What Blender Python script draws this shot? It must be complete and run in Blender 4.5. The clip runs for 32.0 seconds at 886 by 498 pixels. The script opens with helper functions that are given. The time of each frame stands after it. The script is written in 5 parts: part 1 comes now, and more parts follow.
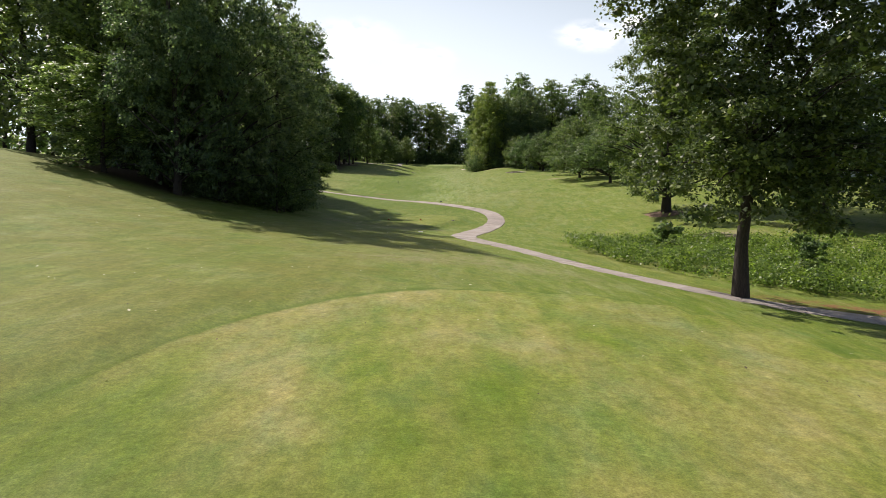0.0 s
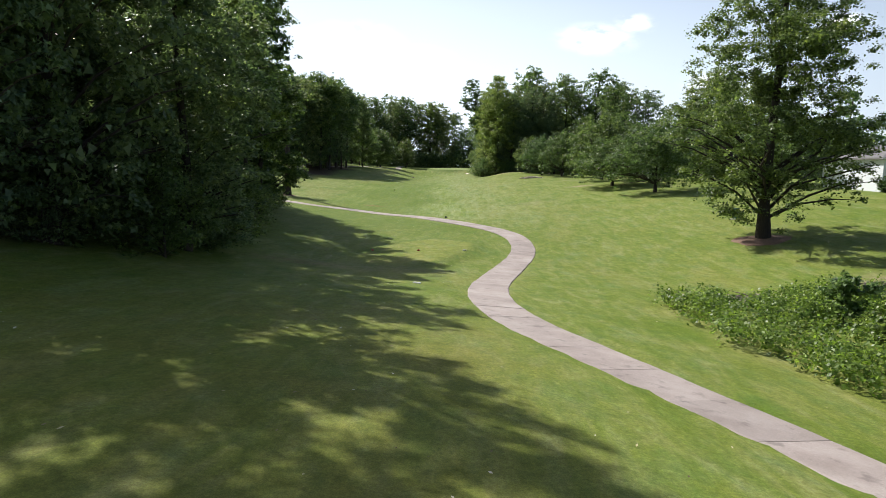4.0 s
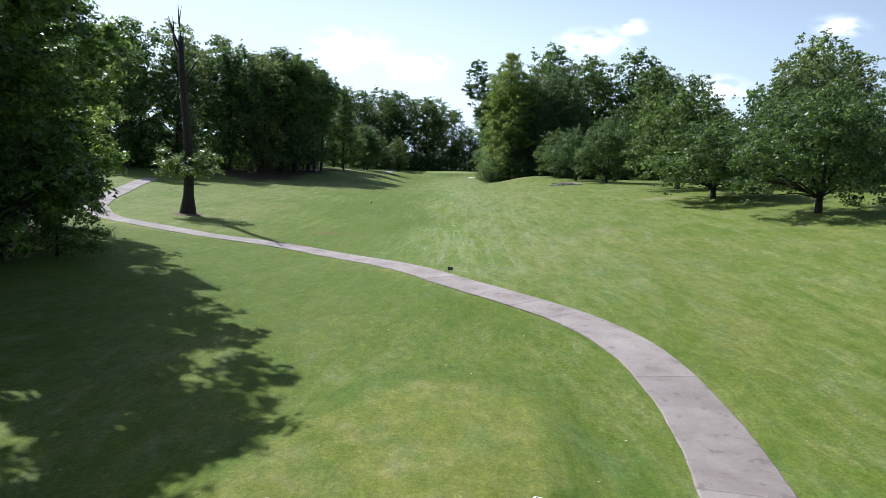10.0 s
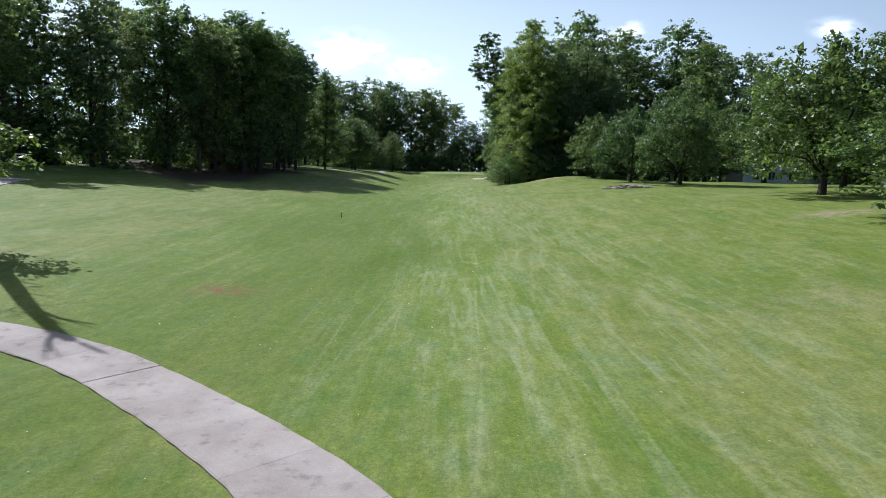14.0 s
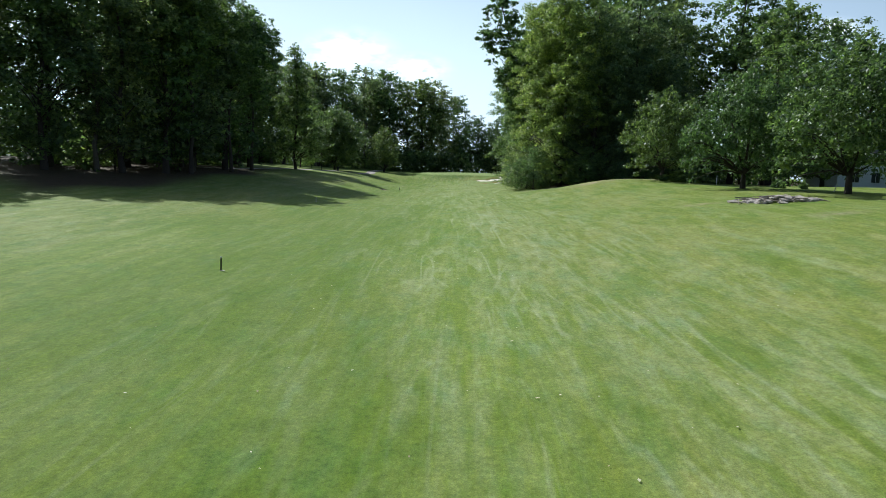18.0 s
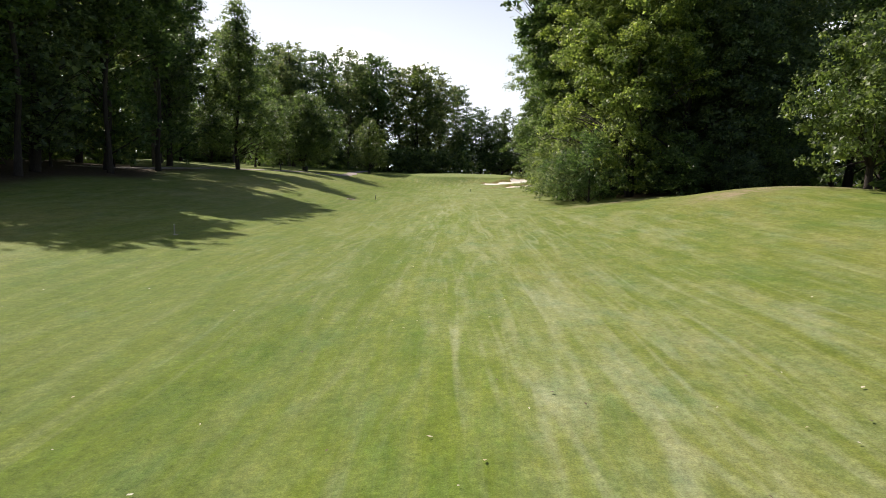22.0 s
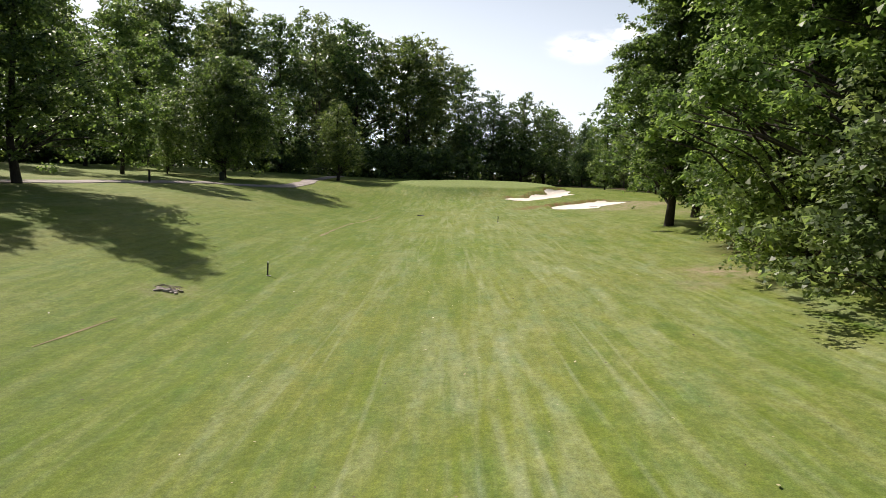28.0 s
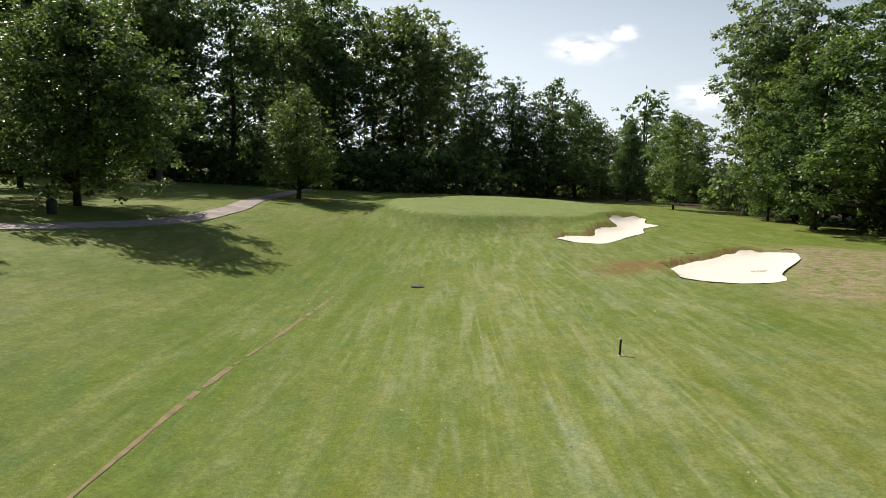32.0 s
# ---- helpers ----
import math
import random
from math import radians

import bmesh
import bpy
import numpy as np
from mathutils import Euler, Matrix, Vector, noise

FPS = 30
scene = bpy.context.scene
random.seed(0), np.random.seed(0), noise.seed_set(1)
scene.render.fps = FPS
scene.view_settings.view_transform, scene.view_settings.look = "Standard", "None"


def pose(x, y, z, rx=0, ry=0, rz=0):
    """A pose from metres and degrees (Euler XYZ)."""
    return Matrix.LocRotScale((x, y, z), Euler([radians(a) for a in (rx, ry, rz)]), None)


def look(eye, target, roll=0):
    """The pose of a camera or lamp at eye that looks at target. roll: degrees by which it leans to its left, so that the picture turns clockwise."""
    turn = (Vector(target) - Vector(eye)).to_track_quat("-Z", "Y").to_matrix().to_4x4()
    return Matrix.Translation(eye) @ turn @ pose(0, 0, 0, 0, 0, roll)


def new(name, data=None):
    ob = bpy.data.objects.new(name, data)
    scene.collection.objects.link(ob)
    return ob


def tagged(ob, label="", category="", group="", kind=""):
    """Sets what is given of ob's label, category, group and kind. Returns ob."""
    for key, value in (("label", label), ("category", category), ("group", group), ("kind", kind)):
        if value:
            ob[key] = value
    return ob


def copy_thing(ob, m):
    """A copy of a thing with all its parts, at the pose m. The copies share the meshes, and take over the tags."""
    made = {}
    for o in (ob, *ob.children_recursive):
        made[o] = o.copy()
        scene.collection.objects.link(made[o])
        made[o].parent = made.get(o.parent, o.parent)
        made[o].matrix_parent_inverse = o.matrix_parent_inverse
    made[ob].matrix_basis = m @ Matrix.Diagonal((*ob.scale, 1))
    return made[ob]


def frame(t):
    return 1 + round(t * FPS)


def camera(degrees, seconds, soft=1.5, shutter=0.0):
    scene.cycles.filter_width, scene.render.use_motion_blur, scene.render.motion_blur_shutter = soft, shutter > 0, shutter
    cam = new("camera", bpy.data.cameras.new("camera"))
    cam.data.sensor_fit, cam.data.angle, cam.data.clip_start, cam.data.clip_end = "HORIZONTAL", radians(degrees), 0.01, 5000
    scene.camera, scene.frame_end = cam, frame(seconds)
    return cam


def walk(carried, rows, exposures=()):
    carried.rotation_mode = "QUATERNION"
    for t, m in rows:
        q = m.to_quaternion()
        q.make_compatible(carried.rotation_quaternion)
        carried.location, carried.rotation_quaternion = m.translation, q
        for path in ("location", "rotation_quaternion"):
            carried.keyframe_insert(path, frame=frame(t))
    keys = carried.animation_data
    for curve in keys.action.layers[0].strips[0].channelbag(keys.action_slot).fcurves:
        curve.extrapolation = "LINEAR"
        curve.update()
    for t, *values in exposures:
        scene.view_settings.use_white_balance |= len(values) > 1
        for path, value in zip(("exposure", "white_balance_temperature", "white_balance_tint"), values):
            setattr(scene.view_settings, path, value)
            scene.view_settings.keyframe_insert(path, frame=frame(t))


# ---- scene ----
cam = camera(69.98, 32.0, soft=0.8)
# seconds, eye x, y, z, heading to the right, tilt down (degrees)
ROWS = [
    (0, 0.00, 0.00, -0.00, -1.29, 7.77),
    (1, -0.26, 6.39, -0.11, -1.34, 7.77),
    (2, -0.62, 11.17, 0.05, -1.33, 7.71),
    (3, -0.85, 16.86, 0.23, -1.40, 7.62),
    (4, -1.14, 22.69, 0.24, -1.39, 7.53),
    (5.5, -1.04, 31.26, 0.09, -1.38, 7.45),
    (7, -1.01, 41.39, 0.03, -1.38, 7.36),
    (8, -1.36, 48.87, 0.03, -1.33, 7.30),
    (9, -1.86, 56.49, -0.01, -1.23, 7.25),
    (10, -2.49, 63.64, -0.10, -1.18, 7.19),
    (11, -2.97, 71.18, -0.27, -1.13, 7.12),
    (12, -3.45, 79.20, -0.51, -1.09, 7.10),
    (13, -3.86, 87.17, -0.66, -1.01, 7.08),
    (14, -4.20, 94.95, -0.75, -0.96, 7.02),
    (15.5, -4.45, 106.51, -0.86, -1.00, 7.00),
    (17, -4.57, 118.20, -0.87, -1.04, 6.95),
    (18, -4.53, 126.47, -0.83, -1.05, 6.94),
    (19, -4.45, 135.34, -0.74, -1.07, 6.90),
    (20, -4.50, 144.21, -0.70, -1.09, 6.89),
    (21, -4.71, 152.57, -0.72, -1.03, 6.85),
    (22, -4.88, 160.49, -0.83, -0.96, 6.84),
    (23, -5.12, 168.62, -1.00, -0.88, 6.81),
    (24, -5.36, 176.82, -1.06, -0.78, 6.81),
    (25, -5.50, 184.62, -0.69, -0.79, 6.86),
    (26.5, -5.74, 196.33, -0.14, -0.70, 6.86),
    (28, -6.55, 209.40, 0.36, -0.67, 6.83),
    (29, -7.12, 218.31, 0.69, -0.64, 6.83),
    (30, -7.64, 226.94, 1.02, -0.56, 6.73),
    (31, -7.94, 235.63, 1.56, -0.51, 6.68),
    (32, -8.29, 244.70, 2.05, -0.47, 6.72),]
LEAN = 1.5


def eye_pose(x, y, z, heading, tilt):
    a, b = radians(heading), radians(tilt)
    ahead = Vector((math.sin(a) * math.cos(b), math.cos(a) * math.cos(b), -math.sin(b)))
    eye = Vector((x, y, z))
    return look(eye, eye + ahead, LEAN)


# the camera's automatic exposure and white balance drift on the way
EXPOSURES = [(0.0, 0.18, 6700, 14), (4.0, 0.34, 6250, 13), (9.0, 0.27, 5680, 12), (13.0, 0.12, 5550, 12), (17.0, 0.14, 5650, 6), (18.0, 0.16, 5650, 4), (19.0, 0.24, 6450, 12), (22.0, 0.28, 6700, 18), (25.0, 0.30, 6750, 18), (29.0, 0.20, 6680, 14), (32.0, 0.07, 6650, 12)]
walk(cam, [(t, eye_pose(x, y, z, h, p)) for t, x, y, z, h, p in ROWS], EXPOSURES)

# ---- light ----
SUN_AHEAD, SUN_HIGH = radians(-47.0), radians(45.0)   # heading of the sun from +y (left is negative), height
world = bpy.data.worlds.new("world")
scene.world = world
world.use_nodes = True
wn, wl = world.node_tree.nodes, world.node_tree.links
sky = wn.new("ShaderNodeTexSky")
sky.sky_type, sky.sun_disc = "NISHITA", False
sky.sun_elevation, sky.sun_rotation = SUN_HIGH, SUN_AHEAD
sky.air_density, sky.dust_density, sky.ozone_density = 1.0, 2.2, 1.0
geo = wn.new("ShaderNodeTexCoord")
mapping = wn.new("ShaderNodeMapping")
mapping.inputs["Scale"].default_value = (9.0, 9.0, 20.0)
puffs = wn.new("ShaderNodeTexNoise")
puffs.inputs["Scale"].default_value, puffs.inputs["Detail"].default_value = 3.6, 9.0
wl.new(geo.outputs["Generated"], mapping.inputs["Vector"])
wl.new(mapping.outputs["Vector"], puffs.inputs["Vector"])


def sky_math(op, a, b=None, c=None):
    m = wn.new("ShaderNodeMath")
    m.operation = op
    for k, v in enumerate((a, b, c)):
        if hasattr(v, "is_linked"):
            wl.new(v, m.inputs[k])
        elif v is not None:
            m.inputs[k].default_value = v
    return m.outputs[0]


axes = wn.new("ShaderNodeSeparateXYZ")
wl.new(geo.outputs["Generated"], axes.inputs["Vector"])
ahead = sky_math("MAXIMUM", axes.outputs["Y"], 0.02)
across, above = sky_math("DIVIDE", axes.outputs["X"], ahead), sky_math("DIVIDE", axes.outputs["Z"], ahead)
cover = None
# small fair-weather clouds: bearing, height, half width, half height (as slopes)
for px, pz, rx, rz in ((0.199, 0.196, 0.070, 0.026), (-0.172, 0.178, 0.085, 0.040), (-0.071, 0.155, 0.065, 0.028), (0.392, 0.130, 0.065, 0.028), (0.569, 0.229, 0.050, 0.020), (0.257, 0.22, 0.035, 0.018), (-0.75, 0.2, 0.16, 0.04), (1.4, 0.3, 0.3, 0.06)):
    u = sky_math("DIVIDE", sky_math("SUBTRACT", across, px), rx)
    v = sky_math("DIVIDE", sky_math("SUBTRACT", above, pz), rz)
    dist = sky_math("SQRT", sky_math("ADD", sky_math("MULTIPLY", u, u), sky_math("MULTIPLY", v, v)))
    one = sky_math("MAXIMUM", sky_math("SUBTRACT", 1.15, dist), 0.0)
    cover = one if cover is None else sky_math("MAXIMUM", cover, one)
density = sky_math("MULTIPLY", sky_math("MULTIPLY", cover, cover), sky_math("MULTIPLY_ADD", puffs.outputs["Fac"], 6.0, -2.05))
clouds = wn.new("ShaderNodeMix")
clouds.data_type, clouds.clamp_factor = "RGBA", True
clouds.inputs["B"].default_value = (17.5, 17.5, 17.5, 1)
wl.new(sky_math("MINIMUM", density, 0.9), clouds.inputs["Factor"])
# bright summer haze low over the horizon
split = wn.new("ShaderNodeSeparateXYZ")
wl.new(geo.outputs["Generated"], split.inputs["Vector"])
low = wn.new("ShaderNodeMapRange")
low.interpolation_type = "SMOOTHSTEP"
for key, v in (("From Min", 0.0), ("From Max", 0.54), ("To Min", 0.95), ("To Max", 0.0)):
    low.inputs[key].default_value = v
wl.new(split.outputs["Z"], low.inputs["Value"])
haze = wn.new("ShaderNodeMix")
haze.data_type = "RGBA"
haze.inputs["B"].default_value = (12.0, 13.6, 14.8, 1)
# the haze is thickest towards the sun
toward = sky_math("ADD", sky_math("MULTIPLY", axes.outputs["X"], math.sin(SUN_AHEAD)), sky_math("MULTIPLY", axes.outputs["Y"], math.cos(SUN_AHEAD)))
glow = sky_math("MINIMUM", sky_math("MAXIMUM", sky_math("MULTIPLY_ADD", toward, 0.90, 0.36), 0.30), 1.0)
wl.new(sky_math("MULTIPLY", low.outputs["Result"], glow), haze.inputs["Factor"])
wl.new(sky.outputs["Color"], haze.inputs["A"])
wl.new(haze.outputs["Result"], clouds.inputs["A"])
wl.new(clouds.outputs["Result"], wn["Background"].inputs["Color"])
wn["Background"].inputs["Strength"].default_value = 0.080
sun_data = bpy.data.lights.new("sun", "SUN")
sun_data.energy, sun_data.angle, sun_data.color = 5.0, radians(0.53), (1.0, 0.95, 0.86)
sun = new("sun", sun_data)
sun_way = Vector((math.sin(SUN_AHEAD) * math.cos(SUN_HIGH), math.cos(SUN_AHEAD) * math.cos(SUN_HIGH), math.sin(SUN_HIGH)))
sun.matrix_world = look((0, 100, 80), Vector((0, 100, 80)) - sun_way)


# ---- materials ----
def material(name, rough=0.7, metal=0.0):
    m = bpy.data.materials.new(name)
    m.use_nodes = True
    b = m.node_tree.nodes["Principled BSDF"]
    b.inputs["Roughness"].default_value, b.inputs["Metallic"].default_value = rough, metal
    return m, m.node_tree.nodes, m.node_tree.links, b


def noise_at(nodes, links, scale, detail=4.0, stretch=None, source="Object", rough=0.55, turn=0.0, swirl=0.0):
    co = nodes.new("ShaderNodeTexCoord")
    mp = nodes.new("ShaderNodeMapping")
    mp.inputs["Rotation"].default_value = (0, 0, turn)
    if stretch:
        mp.inputs["Scale"].default_value = stretch
    tx = nodes.new("ShaderNodeTexNoise")
    tx.inputs["Scale"].default_value, tx.inputs["Detail"].default_value, tx.inputs["Roughness"].default_value = scale, detail, rough
    tx.inputs["Distortion"].default_value = swirl
    links.new(co.outputs[source], mp.inputs["Vector"])
    links.new(mp.outputs["Vector"], tx.inputs["Vector"])
    return tx.outputs["Fac"]


def ramped(nodes, links, fac, stops):
    r = nodes.new("ShaderNodeValToRGB")
    while len(r.color_ramp.elements) < len(stops):
        r.color_ramp.elements.new(0.5)
    for e, (p, c) in zip(r.color_ramp.elements, stops):
        e.position, e.color = p, (*c, 1) if len(c) == 3 else c
    links.new(fac, r.inputs["Fac"])
    return r.outputs["Color"]


def blend(nodes, links, fac, a, b, how="MIX"):
    m = nodes.new("ShaderNodeMix")
    m.data_type, m.blend_type = "RGBA", how
    for key, v in (("Factor", fac), ("A", a), ("B", b)):
        if hasattr(v, "is_linked"):
            links.new(v, m.inputs[key])
        elif key == "Factor":
            m.inputs[key].default_value = v
        else:
            m.inputs[key].default_value = (*v, 1)
    return m.outputs["Result"]


def times(nodes, links, a, b, how="MULTIPLY"):
    m = nodes.new("ShaderNodeMath")
    m.operation = how
    m.use_clamp = True
    for k, v in enumerate((a, b)):
        if hasattr(v, "is_linked"):
            links.new(v, m.inputs[k])
        else:
            m.inputs[k].default_value = v
    return m.outputs[0]


def bumped(nodes, links, b, fac, strength, distance):
    bp = nodes.new("ShaderNodeBump")
    bp.inputs["Strength"].default_value, bp.inputs["Distance"].default_value = strength, distance
    links.new(fac, bp.inputs["Height"])
    links.new(bp.outputs["Normal"], b.inputs["Normal"])


def grey(v):
    return (v, v, v)


def turf_material():
    m, n, l, b = material("turf", 0.75)
    b.inputs["Specular IOR Level"].default_value = 0.10

    def mask(name):
        a = n.new("ShaderNodeAttribute")
        a.attribute_name = name
        return a.outputs["Fac"]
    fine = noise_at(n, l, 9.0, 6.0, rough=0.7)
    mid = noise_at(n, l, 0.9, 6.0, stretch=(1.2, 0.34, 1.0), rough=0.66, turn=0.05, swirl=0.6)
    wide = noise_at(n, l, 0.13, 5.0, stretch=(1.0, 0.45, 1.0))
    streak = noise_at(n, l, 1.0, 5.0, stretch=(1.1, 0.07, 1.0), rough=0.62)
    rough_grass = ramped(n, l, mid, [(0.30, (0.128, 0.192, 0.026)), (0.47, (0.180, 0.238, 0.044)), (0.60, (0.228, 0.270, 0.076)), (0.72, (0.285, 0.315, 0.125))])
    fairway = ramped(n, l, streak, [(0.3, (0.128, 0.206, 0.020)), (0.5, (0.172, 0.240, 0.034)), (0.7, (0.250, 0.300, 0.085))])
    short = ramped(n, l, noise_at(n, l, 0.9, 5.0, rough=0.6), [(0.3, (0.198, 0.252, 0.041)), (0.55, (0.276, 0.300, 0.074)), (0.75, (0.372, 0.348, 0.138))])
    c = blend(n, l, mask("fairway"), rough_grass, fairway)
    c = blend(n, l, mask("short"), c, short)
    c = blend(n, l, times(n, l, mask("collar"), 0.9), c, (0.072, 0.138, 0.014))
    # the tee's mown edge: short pale turf inside, a line of longer grass outside
    edge = n.new("ShaderNodeMath")
    edge.operation = "MULTIPLY_ADD"
    l.new(noise_at(n, l, 1.4, 4.0), edge.inputs[0])
    edge.inputs[1].default_value = 0.02
    l.new(mask("tee"), edge.inputs[2])
    half = n.new("ShaderNodeMath")
    half.operation = "MULTIPLY"
    l.new(edge.outputs[0], half.inputs[0])
    half.inputs[1].default_value = 0.5
    tee_turf = ramped(n, l, noise_at(n, l, 0.55, 6.0, stretch=(1.0, 0.45, 1.0), rough=0.6), [(0.34, (0.165, 0.236, 0.030)), (0.48, (0.250, 0.282, 0.068)), (0.60, (0.330, 0.318, 0.110)), (0.75, (0.430, 0.385, 0.190))])
    c = blend(n, l, ramped(n, l, half.outputs[0], [(0.499, grey(1)), (0.504, grey(0))]), c, tee_turf)
    c = blend(n, l, ramped(n, l, half.outputs[0], [(0.498, grey(0)), (0.503, grey(0.7)), (0.507, grey(0.5)), (0.513, grey(0))]), c, (0.082, 0.150, 0.012))
    dry = ramped(n, l, wide, [(0.48, grey(0)), (0.66, grey(0.35))])
    c = blend(n, l, dry, c, (0.285, 0.275, 0.085))
    lush = ramped(n, l, noise_at(n, l, 0.17, 4.0, stretch=(1, 0.5, 3)), [(0.54, grey(0)), (0.68, grey(0.55))])
    c = blend(n, l, lush, c, (0.110, 0.186, 0.012))
    trails = ramped(n, l, noise_at(n, l, 1.0, 6.0, stretch=(1.5, 0.09, 1.0), rough=0.70, swirl=0.5), [(0.44, grey(0)), (0.72, grey(0.50))])
    c = blend(n, l, times(n, l, trails, mask("mown")), c, (0.292, 0.345, 0.160))
    sweeps = ramped(n, l, noise_at(n, l, 1.0, 5.0, stretch=(0.9, 0.16, 1.0), rough=0.70, turn=0.3, swirl=0.9), [(0.50, grey(0)), (0.70, grey(0.60))])
    c = blend(n, l, times(n, l, sweeps, mask("mown")), c, (0.286, 0.338, 0.155))
    # pale wheel and brush lines left by the mowers, wandering along the hole
    for scale_x, scale_y, turn, gap in ((0.55, 0.020, 0.03, 0.028), (0.42, 0.026, -0.09, 0.022), (0.38, 0.030, 0.16, 0.022)):
        line = ramped(n, l, noise_at(n, l, 1.0, 2.0, stretch=(scale_x, scale_y, 1.0), turn=turn, swirl=0.35),
                      [(0.5 - gap, grey(0)), (0.5 - gap * 0.3, grey(0.55)), (0.5 + gap * 0.3, grey(0.55)), (0.5 + gap, grey(0))])
        gaps = ramped(n, l, noise_at(n, l, 0.8, 5.0, stretch=(1.0, 0.16, 1.0), rough=0.7), [(0.42, grey(0)), (0.60, grey(1))])
        c = blend(n, l, times(n, l, times(n, l, line, gaps), mask("mown")), c, (0.345, 0.385, 0.200))
    worn = ramped(n, l, noise_at(n, l, 0.5, 7.0, stretch=(1.0, 0.32, 1.0), rough=0.72, turn=-0.04), [(0.52, grey(0)), (0.68, grey(0.28))])
    c = blend(n, l, worn, c, (0.300, 0.325, 0.150))
    deep = ramped(n, l, noise_at(n, l, 0.6, 5.0, stretch=(1.0, 0.22, 1.0), rough=0.62), [(0.52, grey(0)), (0.70, grey(0.50))])
    c = blend(n, l, deep, c, (0.122, 0.192, 0.020))
    c = blend(n, l, times(n, l, mask("lush"), 0.58), c, (0.098, 0.164, 0.006))
    putting = ramped(n, l, noise_at(n, l, 0.6, 4.0), [(0.3, (0.225, 0.300, 0.090)), (0.7, (0.285, 0.345, 0.125))])
    c = blend(n, l, times(n, l, mask("putting"), 0.85), c, putting)
    # clumps of different grasses: olive, blue-green and bleached
    clover = ramped(n, l, noise_at(n, l, 0.75, 7.0, stretch=(1.0, 0.55, 1.0), rough=0.74, turn=0.4), [(0.34, (0.84, 0.95, 1.02)), (0.46, grey(1.0)), (0.54, (1.03, 0.99, 0.86)), (0.66, (1.10, 1.11, 1.26))])
    c = blend(n, l, times(n, l, times(n, l, 1.0, mask("putting"), "SUBTRACT"), 0.95), c, blend(n, l, 1.0, c, clover, "MULTIPLY"))
    c = blend(n, l, times(n, l, mask("slope"), ramped(n, l, noise_at(n, l, 0.35, 6.0, rough=0.66), [(0.36, grey(0.10)), (0.62, grey(0.62))])), c, (0.190, 0.184, 0.034))
    dots = ramped(n, l, fine, [(0.28, grey(0.66)), (0.5, grey(1.0)), (0.72, grey(1.38))])
    c = blend(n, l, 0.8, c, dots, "MULTIPLY")
    tufts = ramped(n, l, noise_at(n, l, 2.6, 8.0, stretch=(1.0, 0.6, 1.0), rough=0.76), [(0.3, (0.62, 0.70, 0.56)), (0.5, grey(1.0)), (0.7, (1.42, 1.34, 1.40))])
    c = blend(n, l, 0.7, c, tufts, "MULTIPLY")
    blades = ramped(n, l, noise_at(n, l, 38.0, 3.0, rough=0.6), [(0.3, grey(0.70)), (0.7, grey(1.30))])
    c = blend(n, l, 0.8, c, blades, "MULTIPLY")
    c = blend(n, l, 1.0, c, (0.780, 0.785, 0.80), "MULTIPLY")
    broken = ramped(n, l, noise_at(n, l, 1.6, 6.0, rough=0.7), [(0.38, grey(0)), (0.6, grey(1))])
    soil = ramped(n, l, fine, [(0.3, (0.22, 0.165, 0.10)), (0.7, (0.42, 0.345, 0.24))])
    c = blend(n, l, times(n, l, mask("bare"), broken), c, soil)
    # red earth; on the bunker banks it also paints in their shade
    clay_and_lip_shade = ramped(n, l, fine, [(0.3, (0.16, 0.065, 0.032)), (0.7, (0.27, 0.13, 0.075))])
    c = blend(n, l, times(n, l, mask("clay_and_lip_shade"), broken), c, clay_and_lip_shade)
    floor_litter = ramped(n, l, noise_at(n, l, 4.0, 6.0, rough=0.75), [(0.3, (0.030, 0.022, 0.013)), (0.55, (0.085, 0.060, 0.035)), (0.75, (0.16, 0.115, 0.07))])
    c = blend(n, l, mask("litter"), c, floor_litter)
    l.new(c, b.inputs["Base Color"])
    bumped(n, l, b, noise_at(n, l, 10.0, 8.0, rough=0.8), 0.5, 0.06)
    return m


def concrete_material():
    m, n, l, b = material("concrete", 0.85)
    c = ramped(n, l, noise_at(n, l, 0.5, 6.0, rough=0.65), [(0.3, (0.26, 0.215, 0.19)), (0.5, (0.345, 0.295, 0.265)), (0.72, (0.42, 0.37, 0.335))])
    grain = ramped(n, l, noise_at(n, l, 25.0, 5.0, rough=0.8), [(0.3, grey(0.75)), (0.7, grey(1.15))])
    c = blend(n, l, 0.8, c, grain, "MULTIPLY")
    stain = ramped(n, l, noise_at(n, l, 2.2, 5.0), [(0.58, grey(1)), (0.7, grey(0.68))])
    c = blend(n, l, 1.0, c, stain, "MULTIPLY")
    info = n.new("ShaderNodeObjectInfo")
    c = blend(n, l, 1.0, c, ramped(n, l, info.outputs["Random"], [(0.0, grey(0.86)), (1.0, grey(1.08))]), "MULTIPLY")
    l.new(c, b.inputs["Base Color"])
    bumped(n, l, b, noise_at(n, l, 30.0, 5.0), 0.35, 0.01)
    return m


